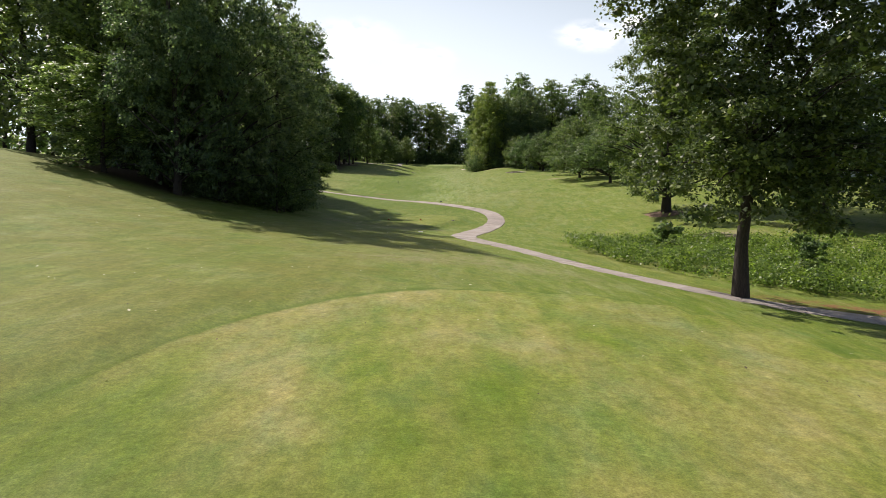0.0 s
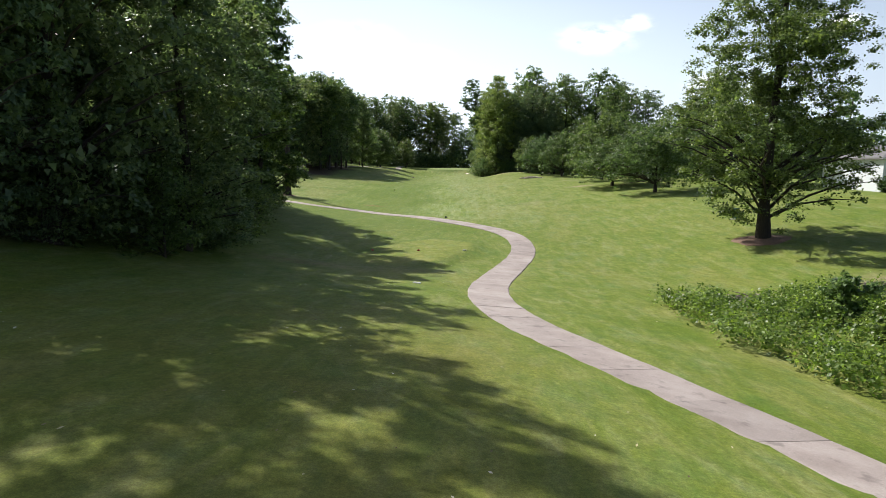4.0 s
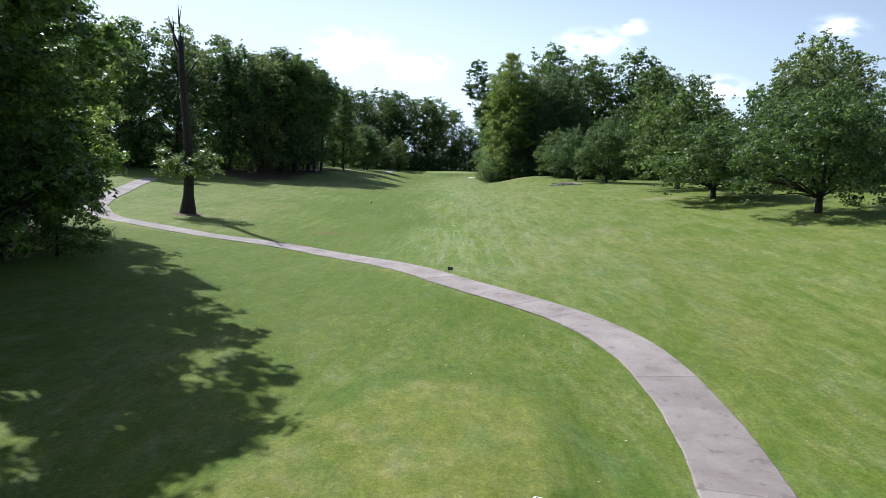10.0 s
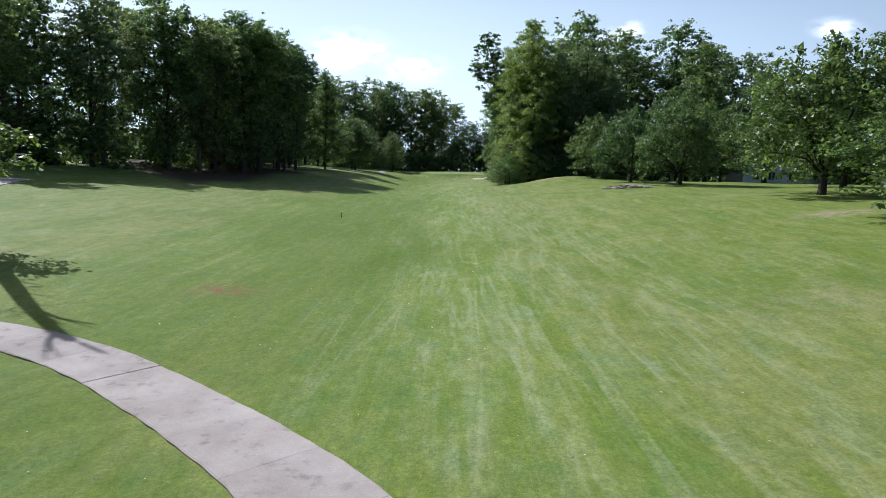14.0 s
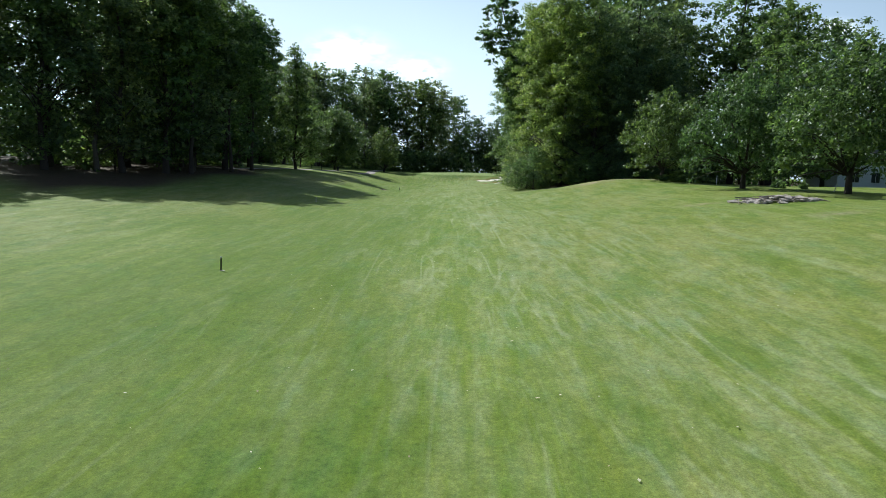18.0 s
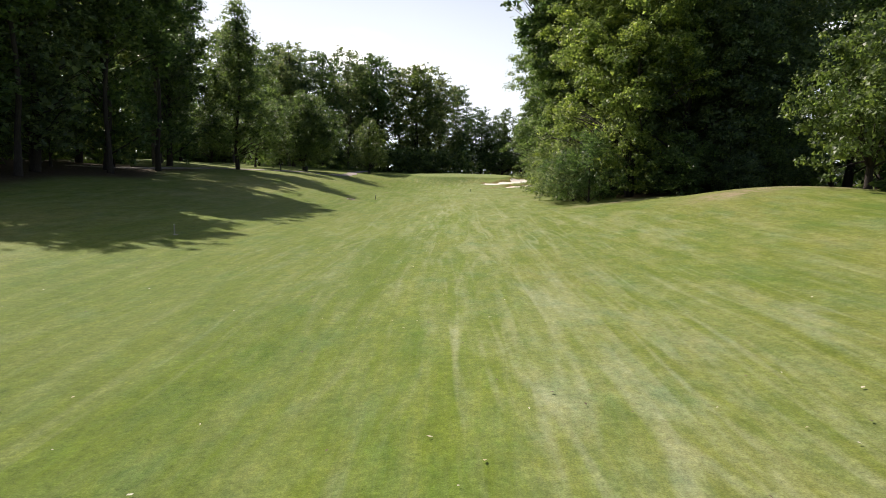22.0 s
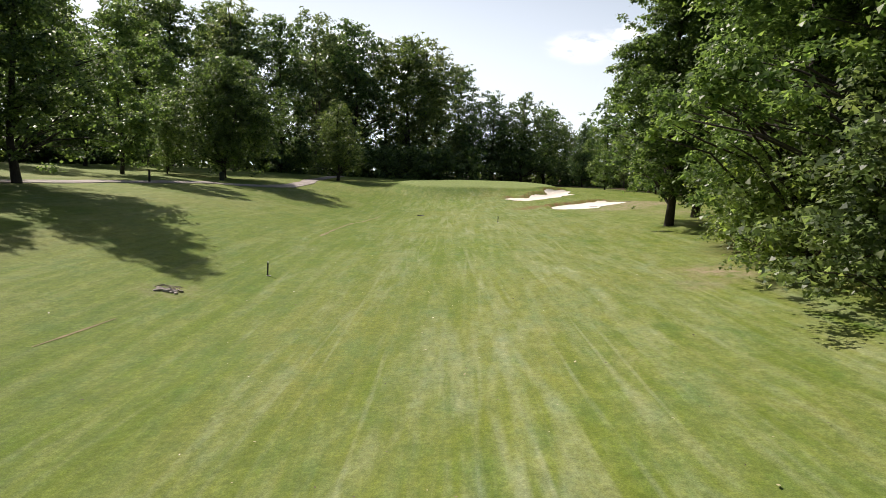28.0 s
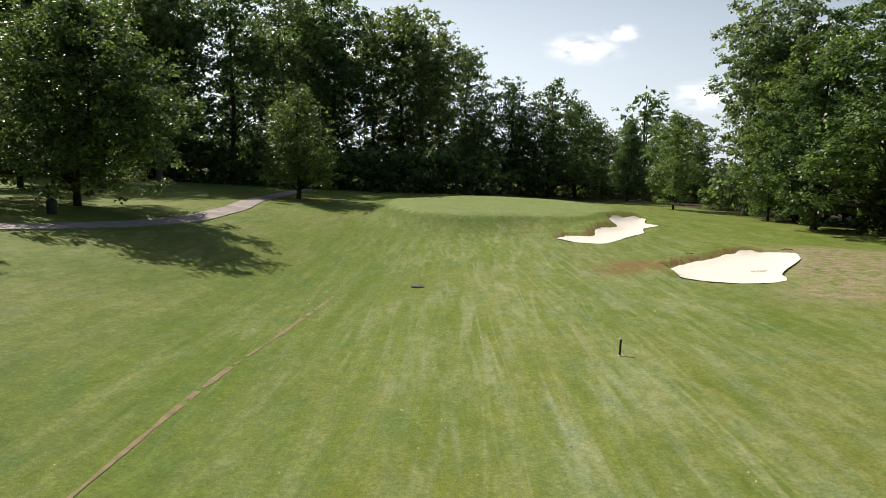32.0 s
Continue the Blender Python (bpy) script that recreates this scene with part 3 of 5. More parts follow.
def leaf_mesh(name, rng, centres, radii, per, size, mat, squash=0.68, up=0.75, core=0.0, corners=4, masses=None):
    """Many small leaves in loose clumps: folded lozenges (4 corners), or plain three-cornered ones where they stay far off."""
    m = len(centres)
    n = np.maximum(4, (per * (radii / radii.mean()) ** 2).astype(int))
    which = np.repeat(np.arange(m), n)
    k = len(which)
    d = rng.normal(size=(k, 3))
    d /= np.linalg.norm(d, axis=1)[:, None]
    d[:, 2] = np.where(d[:, 2] < -0.35, -d[:, 2], d[:, 2])
    deep = rng.random(k) < core
    r = radii[which] * np.where(deep, 0.4, np.clip(0.85 + 0.27 * rng.normal(size=k), 0.15, 1.6))
    p = centres[which] + d * r[:, None] * np.array([1, 1, squash])
    # sprays hang a little at their outer ends
    p[:, 2] -= 0.25 * np.hypot(d[:, 0], d[:, 1]) * r * rng.random(k)
    nrm = d * 0.5 + rng.normal(size=(k, 3)) * 0.55 + np.array([0, 0, up])
    nrm /= np.linalg.norm(nrm, axis=1)[:, None]
    t = np.cross(nrm, rng.normal(size=(k, 3)))
    t /= np.linalg.norm(t, axis=1)[:, None]
    b = np.cross(nrm, t)
    s = (size * (0.6 + 0.8 * rng.random(k)) * np.where(deep, 2.0, 1.0))[:, None]
    if masses is not None:
        # dense shaded foliage inside the boughs: a few broad sprays each
        mc, mr, few = masses
        pick = np.repeat(np.arange(len(mr)), few)
        k2 = len(pick)
        d2 = rng.normal(size=(k2, 3))
        d2 /= np.linalg.norm(d2, axis=1)[:, None]
        p = np.concatenate([p, mc[pick] + d2 * (mr[pick] * 0.72 * rng.random(k2) ** 0.5)[:, None]])
        n2 = rng.normal(size=(k2, 3))
        n2 /= np.linalg.norm(n2, axis=1)[:, None]
        t2 = np.cross(n2, rng.normal(size=(k2, 3)))
        t2 /= np.linalg.norm(t2, axis=1)[:, None]
        nrm, t = np.concatenate([nrm, n2]), np.concatenate([t, t2])
        b = np.cross(nrm, t)
        s = np.concatenate([s, (np.minimum(mr[pick] * 0.62, 1.8 * size) * (0.6 + 0.6 * rng.random(k2)))[:, None]])
        k += k2
    v = np.empty((k, corners, 3))
    if corners == 4:
        v[:, 0], v[:, 2] = p - t * s * 0.5, p + t * s * 0.5
        v[:, 1], v[:, 3] = p + b * s * 0.36 - nrm * s * 0.12, p - b * s * 0.36 - nrm * s * 0.12
    else:
        v[:, 0], v[:, 1], v[:, 2] = p - t * s * 0.5 - b * s * 0.3, p + t * s * 0.55 - b * s * 0.15, p - t * s * 0.08 + b * s * 0.55
    me = bpy.data.meshes.new(name)
    me.vertices.add(corners * k)
    me.vertices.foreach_set("co", v.ravel())
    me.loops.add(corners * k)
    me.loops.foreach_set("vertex_index", np.arange(corners * k))
    me.polygons.add(k)
    me.polygons.foreach_set("loop_start", np.arange(k) * corners)
    me.update(calc_edges=True)
    me.materials.append(mat)
    return me


def profile(kind, u):
    """Half width of a crown, as a part of its greatest half width, at the height u (0 its foot, 1 its top)."""
    if kind == "broad":
        return np.sqrt(np.clip(1 - ((u - 0.42) / 0.60) ** 2, 0, 1))
    if kind == "tall":
        return np.clip(1.08 - 0.25 * u - 0.9 * np.clip(u - 0.62, 0, 1) ** 1.5 * 2.6, 0.12, 1) * np.clip(0.55 + 3 * u, 0, 1)
    if kind == "crest":
        return np.where(u > 0.56, np.sqrt(np.clip(1 - ((u - 0.56) / 0.475) ** 2, 0, 1)), 0.62 + 0.38 * u / 0.56)
    if kind == "spire":
        return np.clip(1.05 - 0.93 * u, 0.05, 1) * np.clip(0.5 + 4 * u, 0, 1)
    if kind == "dome":
        return np.sqrt(np.clip(1 - np.clip(u - 0.12, 0, 1) ** 2 * 1.25, 0.02, 1)) * np.clip(0.72 + 1.5 * u, 0, 1)
    return np.sqrt(np.clip(1 - (2 * u - 1) ** 2, 0, 1))


def build_tree(seed, label, category="tree", high=24.0, wide=12.0, foot=0.18, kind="tall", clumps=120, per=90, leaf=0.4, clump=0.13, trunk=0.35,
               leaves=None, bark=None, forks=1, lean=(0.0, 0.0), inner=30, limbs=16, group="", boughs=0, corners=3, plump=1.0, bare=0.0):
    rng = np.random.default_rng(seed)
    ob = holder(category.replace(" ", "_"), label, category, group)
    z0, z1 = foot * high, high
    # boughs carry clumps, clumps carry leaves
    boughs = boughs or max(10, int(11 * high / wide))
    bu = np.clip((np.arange(boughs) + 0.15 + 0.7 * rng.random(boughs)) / boughs, 0, 0.97)
    bphi = np.arange(boughs) * 2.4 + rng.random() * 6 + 0.5 * rng.normal(size=boughs)
    bshape = profile(kind, bu)
    brad = plump * wide * (0.14 + 0.13 * rng.random(boughs)) * np.clip(0.45 + 0.6 * bshape, 0.4, 1)
    brr = np.clip(bshape * wide * 0.5 * (0.72 + 0.50 * rng.random(boughs)) - 0.7 * brad, 0, None)
    bz = np.maximum(z0 + bu * (z1 - z0) - brad * 0.6 * bu, z0 + 0.3 * brad)
    bc = np.stack([np.cos(bphi) * brr, np.sin(bphi) * brr, bz], 1)
    core_n = max(3, boughs // 3)
    bc = np.concatenate([bc, np.stack([np.zeros(core_n), np.zeros(core_n), z0 + (z1 - z0) * (np.arange(core_n) + 0.5) / (core_n + 0.3)], 1)])
    brad = np.concatenate([brad, np.full(core_n, wide * 0.20) * profile(kind, (np.arange(core_n) + 0.5) / core_n)])
    pick = rng.choice(len(brad), clumps, p=brad**2 / (brad**2).sum())
    d = rng.normal(size=(clumps, 3)) + np.array([0, 0, 0.35])
    d[:, :2] += 0.5 * bc[pick, :2] / (wide * 0.3)
    d /= np.linalg.norm(d, axis=1)[:, None]
    c = bc[pick] + d * (brad[pick] * (0.30 + 0.85 * rng.random(clumps) ** 0.7))[:, None] * np.array([1, 1, 0.85])
    rad = np.clip(clump * wide * (0.5 + 0.8 * rng.random(clumps)) * np.clip(brad[pick] / (wide * 0.2), 0.5, 1.1), 0.25, None)
    # young shoots stand out of the crown as small loose sprays
    shoot = rng.random(clumps) < 0.10
    c = np.where(shoot[:, None], c + d * (0.35 * brad[pick])[:, None], c)
    rad = np.where(shoot, 0.6 * rad, rad)
    c[:, 2] = np.maximum(c[:, 2], 0.45 * rad)
    c[:, 0] += lean[0] * c[:, 2]
    c[:, 1] += lean[1] * c[:, 2]
    rr, env, u = np.hypot(c[:, 0], c[:, 1]), np.full(clumps, wide * 0.5), c[:, 2] / high
    me = leaf_mesh("crown", rng, c, rad, per, leaf, leaves or LEAF_WOOD, core=0.06, corners=corners, masses=(bc + np.array([lean[0], lean[1], 0]) * bc[:, 2:], brad, inner) if inner else None)
    crown = new("crown", me)
    crown.parent = ob
    verts, faces = [], []
    if forks == 1:
        top = high * 0.92
        pts = [(lean[0] * h + 0.012 * high * math.sin(h * 0.35 + seed), lean[1] * h + 0.010 * high * math.sin(h * 0.27 + 2 * seed), h) for h in np.linspace(0, top, 9)]
        pts[0] = (0, 0, -0.5)
        tube(verts, faces, pts, [trunk * (1.45 if k == 0 else 1 - 0.095 * k) for k in range(9)], 10)
    else:
        stem = z0 * 0.75
        tube(verts, faces, [(0, 0, -0.4), (0, 0, 0.15), (0.02, 0, stem * 0.6), (0, 0.03, stem)], [trunk * 1.45, trunk * 1.1, trunk * 0.95, trunk * 0.9], 10)
        for k in range(forks):
            w = math.tau * (k + 0.3 * rng.random()) / forks + seed
            reach = wide * 0.22
            tube(verts, faces, [(0, 0, stem * 0.85), (math.cos(w) * reach * 0.45, math.sin(w) * reach * 0.45, stem + (high - stem) * 0.25),
                                (math.cos(w) * reach, math.sin(w) * reach, stem + (high - stem) * 0.62)], [trunk * 0.72, trunk * 0.45, trunk * 0.14], 7)
    order = np.argsort(-rr / np.clip(env, 0.1, None) * (1.4 - u))[:limbs]
    for k in order:
        e = c[k]
        h0 = max(z0 * 0.6, bare, e[2] - 0.55 * np.hypot(e[0], e[1]))
        h0 = min(h0, high * 0.8)
        s = Vector((lean[0] * h0, lean[1] * h0, h0))
        t = Vector(e)
        gap = (t - s).length
        bend = Vector((rng.normal(), rng.normal(), 0)) * 0.05 * gap
        r = trunk * (0.30 - 0.17 * h0 / high) * min(1.0, 0.4 + gap / wide)
        tube(verts, faces, [s, s.lerp(t, 0.35) + bend + Vector((0, 0, 0.10 * gap)), s.lerp(t, 0.7) - bend * 0.6 + Vector((0, 0, 0.08 * gap)), t], [r, r * 0.72, r * 0.42, r * 0.12], 6)
    stem_ob = new("trunk", mesh_from("trunk", verts, faces, [bark or BARK], True))
    stem_ob.parent = ob
    return ob


def standing(x, y, turn=0.0, size=1.0, tall=1.0, sink=0.0):
    return Matrix.Translation(at_ground(x, y, sink)) @ pose(0, 0, 0, 0, 0, turn) @ Matrix.Diagonal((size, size, size * tall, 1))


def plant_joined(model, spots, name, label, category, seed):
    """A far wood or thicket that nobody could count: copies of a model joined into one object."""
    r = random.Random(seed)
    me = bpy.data.meshes.new(name)
    co, loops, starts, mats = [], [], [], []
    n_co = n_loop = 0
    for s in spots:
        x, y, size = (*s, 1.0)[:3]
        m = np.array(standing(x, y, r.uniform(0, 360), size))
        for slot, ob in enumerate(model.children):
            src = ob.data
            v = np.empty(len(src.vertices) * 3)
            src.vertices.foreach_get("co", v)
            co.append(v.reshape(-1, 3) @ m[:3, :3].T + m[:3, 3])
            li = np.empty(len(src.loops), np.int32)
            src.loops.foreach_get("vertex_index", li)
            loops.append(li + n_co)
            st = np.empty(len(src.polygons), np.int32)
            src.polygons.foreach_get("loop_start", st)
            starts.append(st + n_loop)
            mats.append(np.full(len(st), slot, np.int32))
            n_co += len(v) // 3
            n_loop += len(li)
    me.vertices.add(n_co)
    me.vertices.foreach_set("co", np.concatenate(co).ravel())
    me.loops.add(n_loop)
    me.loops.foreach_set("vertex_index", np.concatenate(loops))
    me.polygons.add(sum(len(a) for a in starts))
    me.polygons.foreach_set("loop_start", np.concatenate(starts))
    for ob in model.children:
        me.materials.append(ob.data.materials[0])
    me.polygons.foreach_set("material_index", np.concatenate(mats))
    me.update(calc_edges=True)
    return tagged(new(name, me), label, category, kind="stuff")


def plant(model, spots, seed=0, label="", group="", used=[]):
    """Sets a model at its first spot and copies of it at the others. A spot: x, y, size, height factor."""
    r = random.Random(seed)
    for k, s in enumerate(spots):
        x, y, size, tall = (*s, 1.0, 1.0)[:4] if len(s) < 4 else s
        m = standing(x, y, r.uniform(0, 360), size, tall)
        if model.name not in used:
            used.append(model.name)
            model.matrix_basis = m
            ob = model
        else:
            ob = copy_thing(model, m)
            ob.matrix_basis = m
        tagged(ob, label, "", group)


# ---- woods and single trees ----
wood_fine_a = build_tree(11, "tall dense broadleaf tree at the wood's edge, leafy to the grass", high=21, wide=10, foot=0.04, kind="tall", clumps=620, per=46, leaf=0.25, clump=0.065, trunk=0.30, limbs=26)
wood_fine_b = build_tree(12, "tall dense broadleaf tree at the wood's edge, leafy to the grass", high=20, wide=10.5, foot=0.06, kind="tall", clumps=620, per=46, leaf=0.25, clump=0.065, trunk=0.28, limbs=26)
# sky sheen on the leaves is put into the paler, greyer leaf colour
verge = build_tree(13, "tall dense broadleaf tree at the wood's edge, fine green leaves", high=22, wide=10.5, foot=0.05, kind="tall", clumps=700, per=48, leaf=0.21, clump=0.062, trunk=0.30, leaves=LEAF_DULL, limbs=26, boughs=34, plump=1.0)
# sunlight on the wood's edge is put into this tree's lighter leaf colour
verge_lit = build_tree(17, "tall dense tree at the wood's edge with sunlit bright green leaves", high=23, wide=10, foot=0.03, kind="tall", clumps=800, per=88, leaf=0.165, clump=0.062, trunk=0.26, limbs=24, boughs=38, plump=1.05, leaves=LEAF_BRIGHT, corners=3)
verge_high = build_tree(14, "tall tree with a clear dark trunk and fine green leaves", high=24, wide=9.0, foot=0.09, kind="tall", clumps=820, per=58, leaf=0.2, clump=0.062, trunk=0.25, limbs=22, boughs=36, plump=1.1)
bare_trunk = build_tree(15, "tall woodland tree with a long bare trunk and high crown", high=24, wide=8.5, foot=0.50, kind="broad", clumps=400, per=44, leaf=0.24, clump=0.075, trunk=0.24, bark=BARK, limbs=14)
wood_a = build_tree(21, "tall broadleaf woodland tree with a dark green uneven crown", high=28, wide=13, foot=0.06, kind="crest", clumps=520, per=22, leaf=0.37, clump=0.06, trunk=0.36, plump=1.0, boughs=30, inner=34)
# wood_b, wood_c: distance haze and sunlit sides are painted in as paler leaves
wood_b = build_tree(22, "tall broadleaf woodland tree with a dark green uneven crown", high=27, wide=13, foot=0.08, kind="crest", clumps=520, per=22, leaf=0.37, clump=0.06, trunk=0.34, plump=1.1, boughs=26, inner=34, leaves=LEAF_DULL)
wood_c = build_tree(23, "tall woodland tree with a narrow green crown", high=29, wide=11.5, foot=0.12, kind="crest", clumps=500, per=21, leaf=0.34, clump=0.064, trunk=0.30, leaves=LEAF_DULL, bark=BARK_PALE, plump=1.0, boughs=32, inner=34)
wood_far = build_tree(24, "distant broadleaf woodland tree with a full green crown", high=25, wide=15, foot=0.02, kind="dome", clumps=150, per=14, leaf=0.66, clump=0.075, trunk=0.35, limbs=6, plump=1.15, inner=14)
shrub = build_tree(31, "leafy understorey shrub at the wood's edge, green to the grass", "shrub", high=6, wide=6.5, foot=0.02, kind="dome", clumps=160, per=52, leaf=0.14, corners=3, clump=0.085, trunk=0.08, limbs=10, plump=1.2)
shrub_pale = build_tree(32, "pale grey-green leafy shrub at the wood's edge", "shrub", high=5.5, wide=6.5, foot=0.02, kind="dome", clumps=160, per=52, leaf=0.14, corners=3, clump=0.085, trunk=0.08, leaves=LEAF_DULL, limbs=10, plump=1.2)
scrub = build_tree(33, "dark leafy undergrowth shrub between the trunks", "shrub", high=7, wide=8, foot=0.0, kind="dome", clumps=70, per=20, leaf=0.46, clump=0.1, trunk=0.08, limbs=4, plump=1.3, inner=10)
thicket = build_tree(34, "wide dark leafy thicket closing the far edge of the grounds", "shrub", high=8, wide=13, foot=0.0, kind="dome", clumps=60, per=14, leaf=0.7, clump=0.08, trunk=0.08, limbs=3, plump=1.3, inner=10)
for low_growth in (scrub, thicket):
    for ob in low_growth.children:
        if ob.name.startswith("crown"):
            ob.data.transform(Matrix.Translation((0, 0, -0.8)))
orchard = build_tree(41, "spreading round-crowned tree with a short forked trunk on the grass", high=12, wide=13.5, foot=0.19, kind="dome", clumps=520, per=34, leaf=0.26, clump=0.06, trunk=0.33, leaves=LEAF_OAK, forks=3, limbs=14, boughs=26, plump=0.95, inner=44)
lawn_tree = build_tree(42, "upright round-crowned lawn tree with dark green leaves", high=17, wide=13, foot=0.12, kind="dome", clumps=480, per=30, leaf=0.28, clump=0.062, trunk=0.3, leaves=LEAF_OAK, boughs=26, plump=1.0, inner=34)
bright_tree = build_tree(43, "slender light green tree with drooping sunlit foliage", high=16, wide=8.5, foot=0.10, kind="broad", clumps=380, per=40, leaf=0.23, clump=0.07, trunk=0.16, leaves=LEAF_BRIGHT, plump=1.1)

scrub_spots, thicket_spots, wood_far_spots = [], [], []
plant(verge, [(-18.4, 49, 0.92, 1.32), (-16.0, 56.5, 0.88), (-18.5, 64, 0.80), (10.5, 227, 1.05), (14, 213.5, 1.1), (16, 221.5, 1.25), (20, 216.5, 1.2), (-20.5, 55, 0.85), (-20.2, 45.0, 0.80, 1.32)], 1, group="wood edge trees")
plant(verge_lit, [(7.6, 235, 1.12), (8.6, 228.3, 1.12, 1.08), (9.4, 213, 1.15, 1.12), (9.8, 220, 1.18, 1.12)], 41, group="wood edge trees")
plant(verge_high, [(8.3, 252.8, 1.0), (11.8, 257.4, 1.02)], 2, group="wood edge trees")
plant(bare_trunk, [(-18.6, 72.6, 0.76), (-20.8, 79.8, 0.92), (-24.0, 69, 0.62), (-40, 211, 1.12), (-39, 233, 1.1), (-38.5, 222, 1.0)], 3, group="wood edge trees")
plant(wood_fine_a, [(-21.8, 87.5, 0.92), (-22.6, 74.2, 0.82), (-25.5, 95, 1.02), (12.0, 241.5, 1.05), (-24.0, 50.5, 0.80), (26.0, 304.5, 0.85), (33, 306, 1.3)], 4, group="wood edge trees")
plant(wood_fine_b, [(-25.0, 79, 0.75), (-27.5, 83.5, 0.95), (36.8, 64.5, 1.0), (44, 58, 1.15), (28.5, 297.5, 1.2), (30.5, 316, 1.05)], 5, group="wood edge trees")
plant(wood_a, [(-31, 58, 0.92), (-31, 78, 0.68), (-45, 66, 1.0), (-41, 80, 0.95), (-39, 94, 0.95), (-50, 90)], 6, group="left wood")
plant(wood_b, [(-36.5, 62, 0.95), (-37, 71, 0.85), (-33.5, 101, 0.95), (-36, 88, 0.95), (-58, 78, 1.0)], 7, group="left wood")
# first four spots: added, their pale leaves stand in for backlit understorey
plant(bright_tree, [(-44.5, 213, 0.6), (-45, 223, 0.65), (-43.5, 232, 0.6), (-47, 205, 0.6), (-28.2, 102.5, 1.0, 1.05), (-26.2, 46.5, 1.0, 0.55), (-41, 286, 0.42), (-41.5, 276.3, 1.12), (23.5, 335, 0.85), (27.5, 316, 0.8), (-31, 108, 0.8)], 5)
plant(wood_a, [(-63, 180, 0.85), (-60, 173, 0.8), (-69, 176, 0.85), (-78, 174, 0.9), (-50, 196, 0.9), (-42, 208), (-41, 226), (-52, 200), (-52, 222), (-64, 186), (-80, 182), (-62, 240), (-60, 256), (-66, 270), (-44, 247, 0.9), (-50, 257, 0.9), (-62, 284, 0.9)], 6, group="second left wood")
plant(wood_b, [(-57, 187, 0.85), (-45, 203, 0.95), (-42, 216), (-49, 212), (-50, 236), (-72, 184), (-62, 205), (-90, 184)], 7, group="second left wood")
plant(wood_c, [(-47, 201, 0.9), (-46, 222), (-57, 190), (-56, 230), (-45, 245, 0.85), (-52, 262, 0.8)], 8, group="second left wood")
tulip = build_tree(51, "narrow upright tree with a tapering dark green crown on the slope", high=22, wide=11, foot=0.12, kind="spire", corners=4, clumps=480, per=50, leaf=0.24, clump=0.075, trunk=0.24, boughs=26, plump=1.3, inner=60)
plant(tulip, [(-36.6, 253.0, 1.05, 1.08), (24.5, 362, 0.72)], 9)
plant(wood_c, [(37, 372, 0.6)], 9, group="trees behind the green")
plant(lawn_tree, [(-27, 323, 0.82), (-50, 306, 0.8), (-58, 298, 0.8), (34, 206, 1.0), (28.8, 228, 1.0), (40, 187, 1.0, 0.95), (44, 158, 0.9), (44, 212, 0.8)], 10)
plant(orchard, [(27.6, 117.1, 0.84, 1.05), (24.9, 132.4, 0.92, 0.76), (26.8, 149.3, 1.0, 1.1), (18.7, 178.6, 0.60, 1.35), (22.2, 170.4, 0.68, 1.30), (17.6, 195.6, 0.60, 1.35), (38, 165, 1.0), (42, 140, 1.0), (46, 118, 1.0)], 11, group="row of round trees beside the fairway")
round_tree = build_tree(44, "broad round-crowned tree with dense dark green leaves beside the path", high=15, wide=15, foot=0.16, kind="dome", clumps=1200, per=30, leaf=0.24, clump=0.05, trunk=0.26, leaves=LEAF_OAK, forks=3, limbs=14, boughs=44, plump=1.1, inner=70)
plant(round_tree, [(-36.4, 292.3, 1.06)], 12)
plant(wood_a, [(-70, 338, 1.3), (-80, 326, 1.3), (-56, 346, 1.25), (-90, 312, 1.3)], 12, group="second left wood")
plant(wood_c, [(-64, 330, 1.25), (-76, 318, 1.3), (-52, 340, 1.2)], 13, group="second left wood")
# wood to the right of the fairway
plant(wood_a, [(20, 230, 1.2), (22, 240, 1.1), (18, 246, 0.95), (34, 244, 1.2), (44, 241, 1.25), (72, 208, 1.05), (47, 227, 1.0), (30, 258), (24, 270), (36, 284)], 14, group="right wood")
plant(wood_b, [(26, 235), (38, 255, 1.2), (54, 250, 1.25), (61, 241, 1.1), (79, 200, 1.05), (22, 256), (32, 272), (33, 322), (42, 300)], 15, group="right wood")
plant(wood_c, [(24, 224), (28, 247), (50, 240), (60, 176, 0.85), (54, 170, 0.85), (29.5, 326, 1.0), (37, 336, 0.9)], 16, group="right wood")
plant(shrub, [(5.6, 210.5, 0.95), (5.4, 219, 1.1), (6.2, 232, 1.0), (7.4, 240, 0.8), (12, 208.5, 0.8), (20, 210.5, 0.9), (-15.0, 52, 0.8), (-17.2, 66, 0.9), (-20, 75, 0.9), (-24, 97, 0.8)], 17, group="wood edge shrubs")
plant(shrub_pale, [(5.2, 214.8, 1.0), (5.6, 226.5, 1.15), (16, 209.5, 0.9), (-18.5, 48.5, 0.7), (-15.8, 59.5, 0.8), (-22.5, 84, 0.9)], 18, group="wood edge shrubs")
scrub_spots += [(-54, 203, 1.3), (-56, 214, 1.3), (-57, 225, 1.3), (-56, 236, 1.3), (-54, 246, 1.3), (-58, 190, 1.3), (-66, 184, 1.3), (-33, 62, 1.0), (-33, 86, 1.0), (-38, 70, 1.2),
              (26, 243, 1.2), (34, 250, 1.3), (44, 254, 1.3), (24, 262, 1.2), (28, 280, 1.3), (30, 292, 1.2), (36, 310, 1.2), (36, 328, 1.3)]
scrub_spots += [(-62, 184, 1.3), (-30, 74, 1.0), (20, 222, 1.1), (15, 216, 1.1), (16, 230, 1.2), (20, 250, 1.2), (27, 270, 1.2), (32, 300, 1.0), (34, 340, 1.2)]
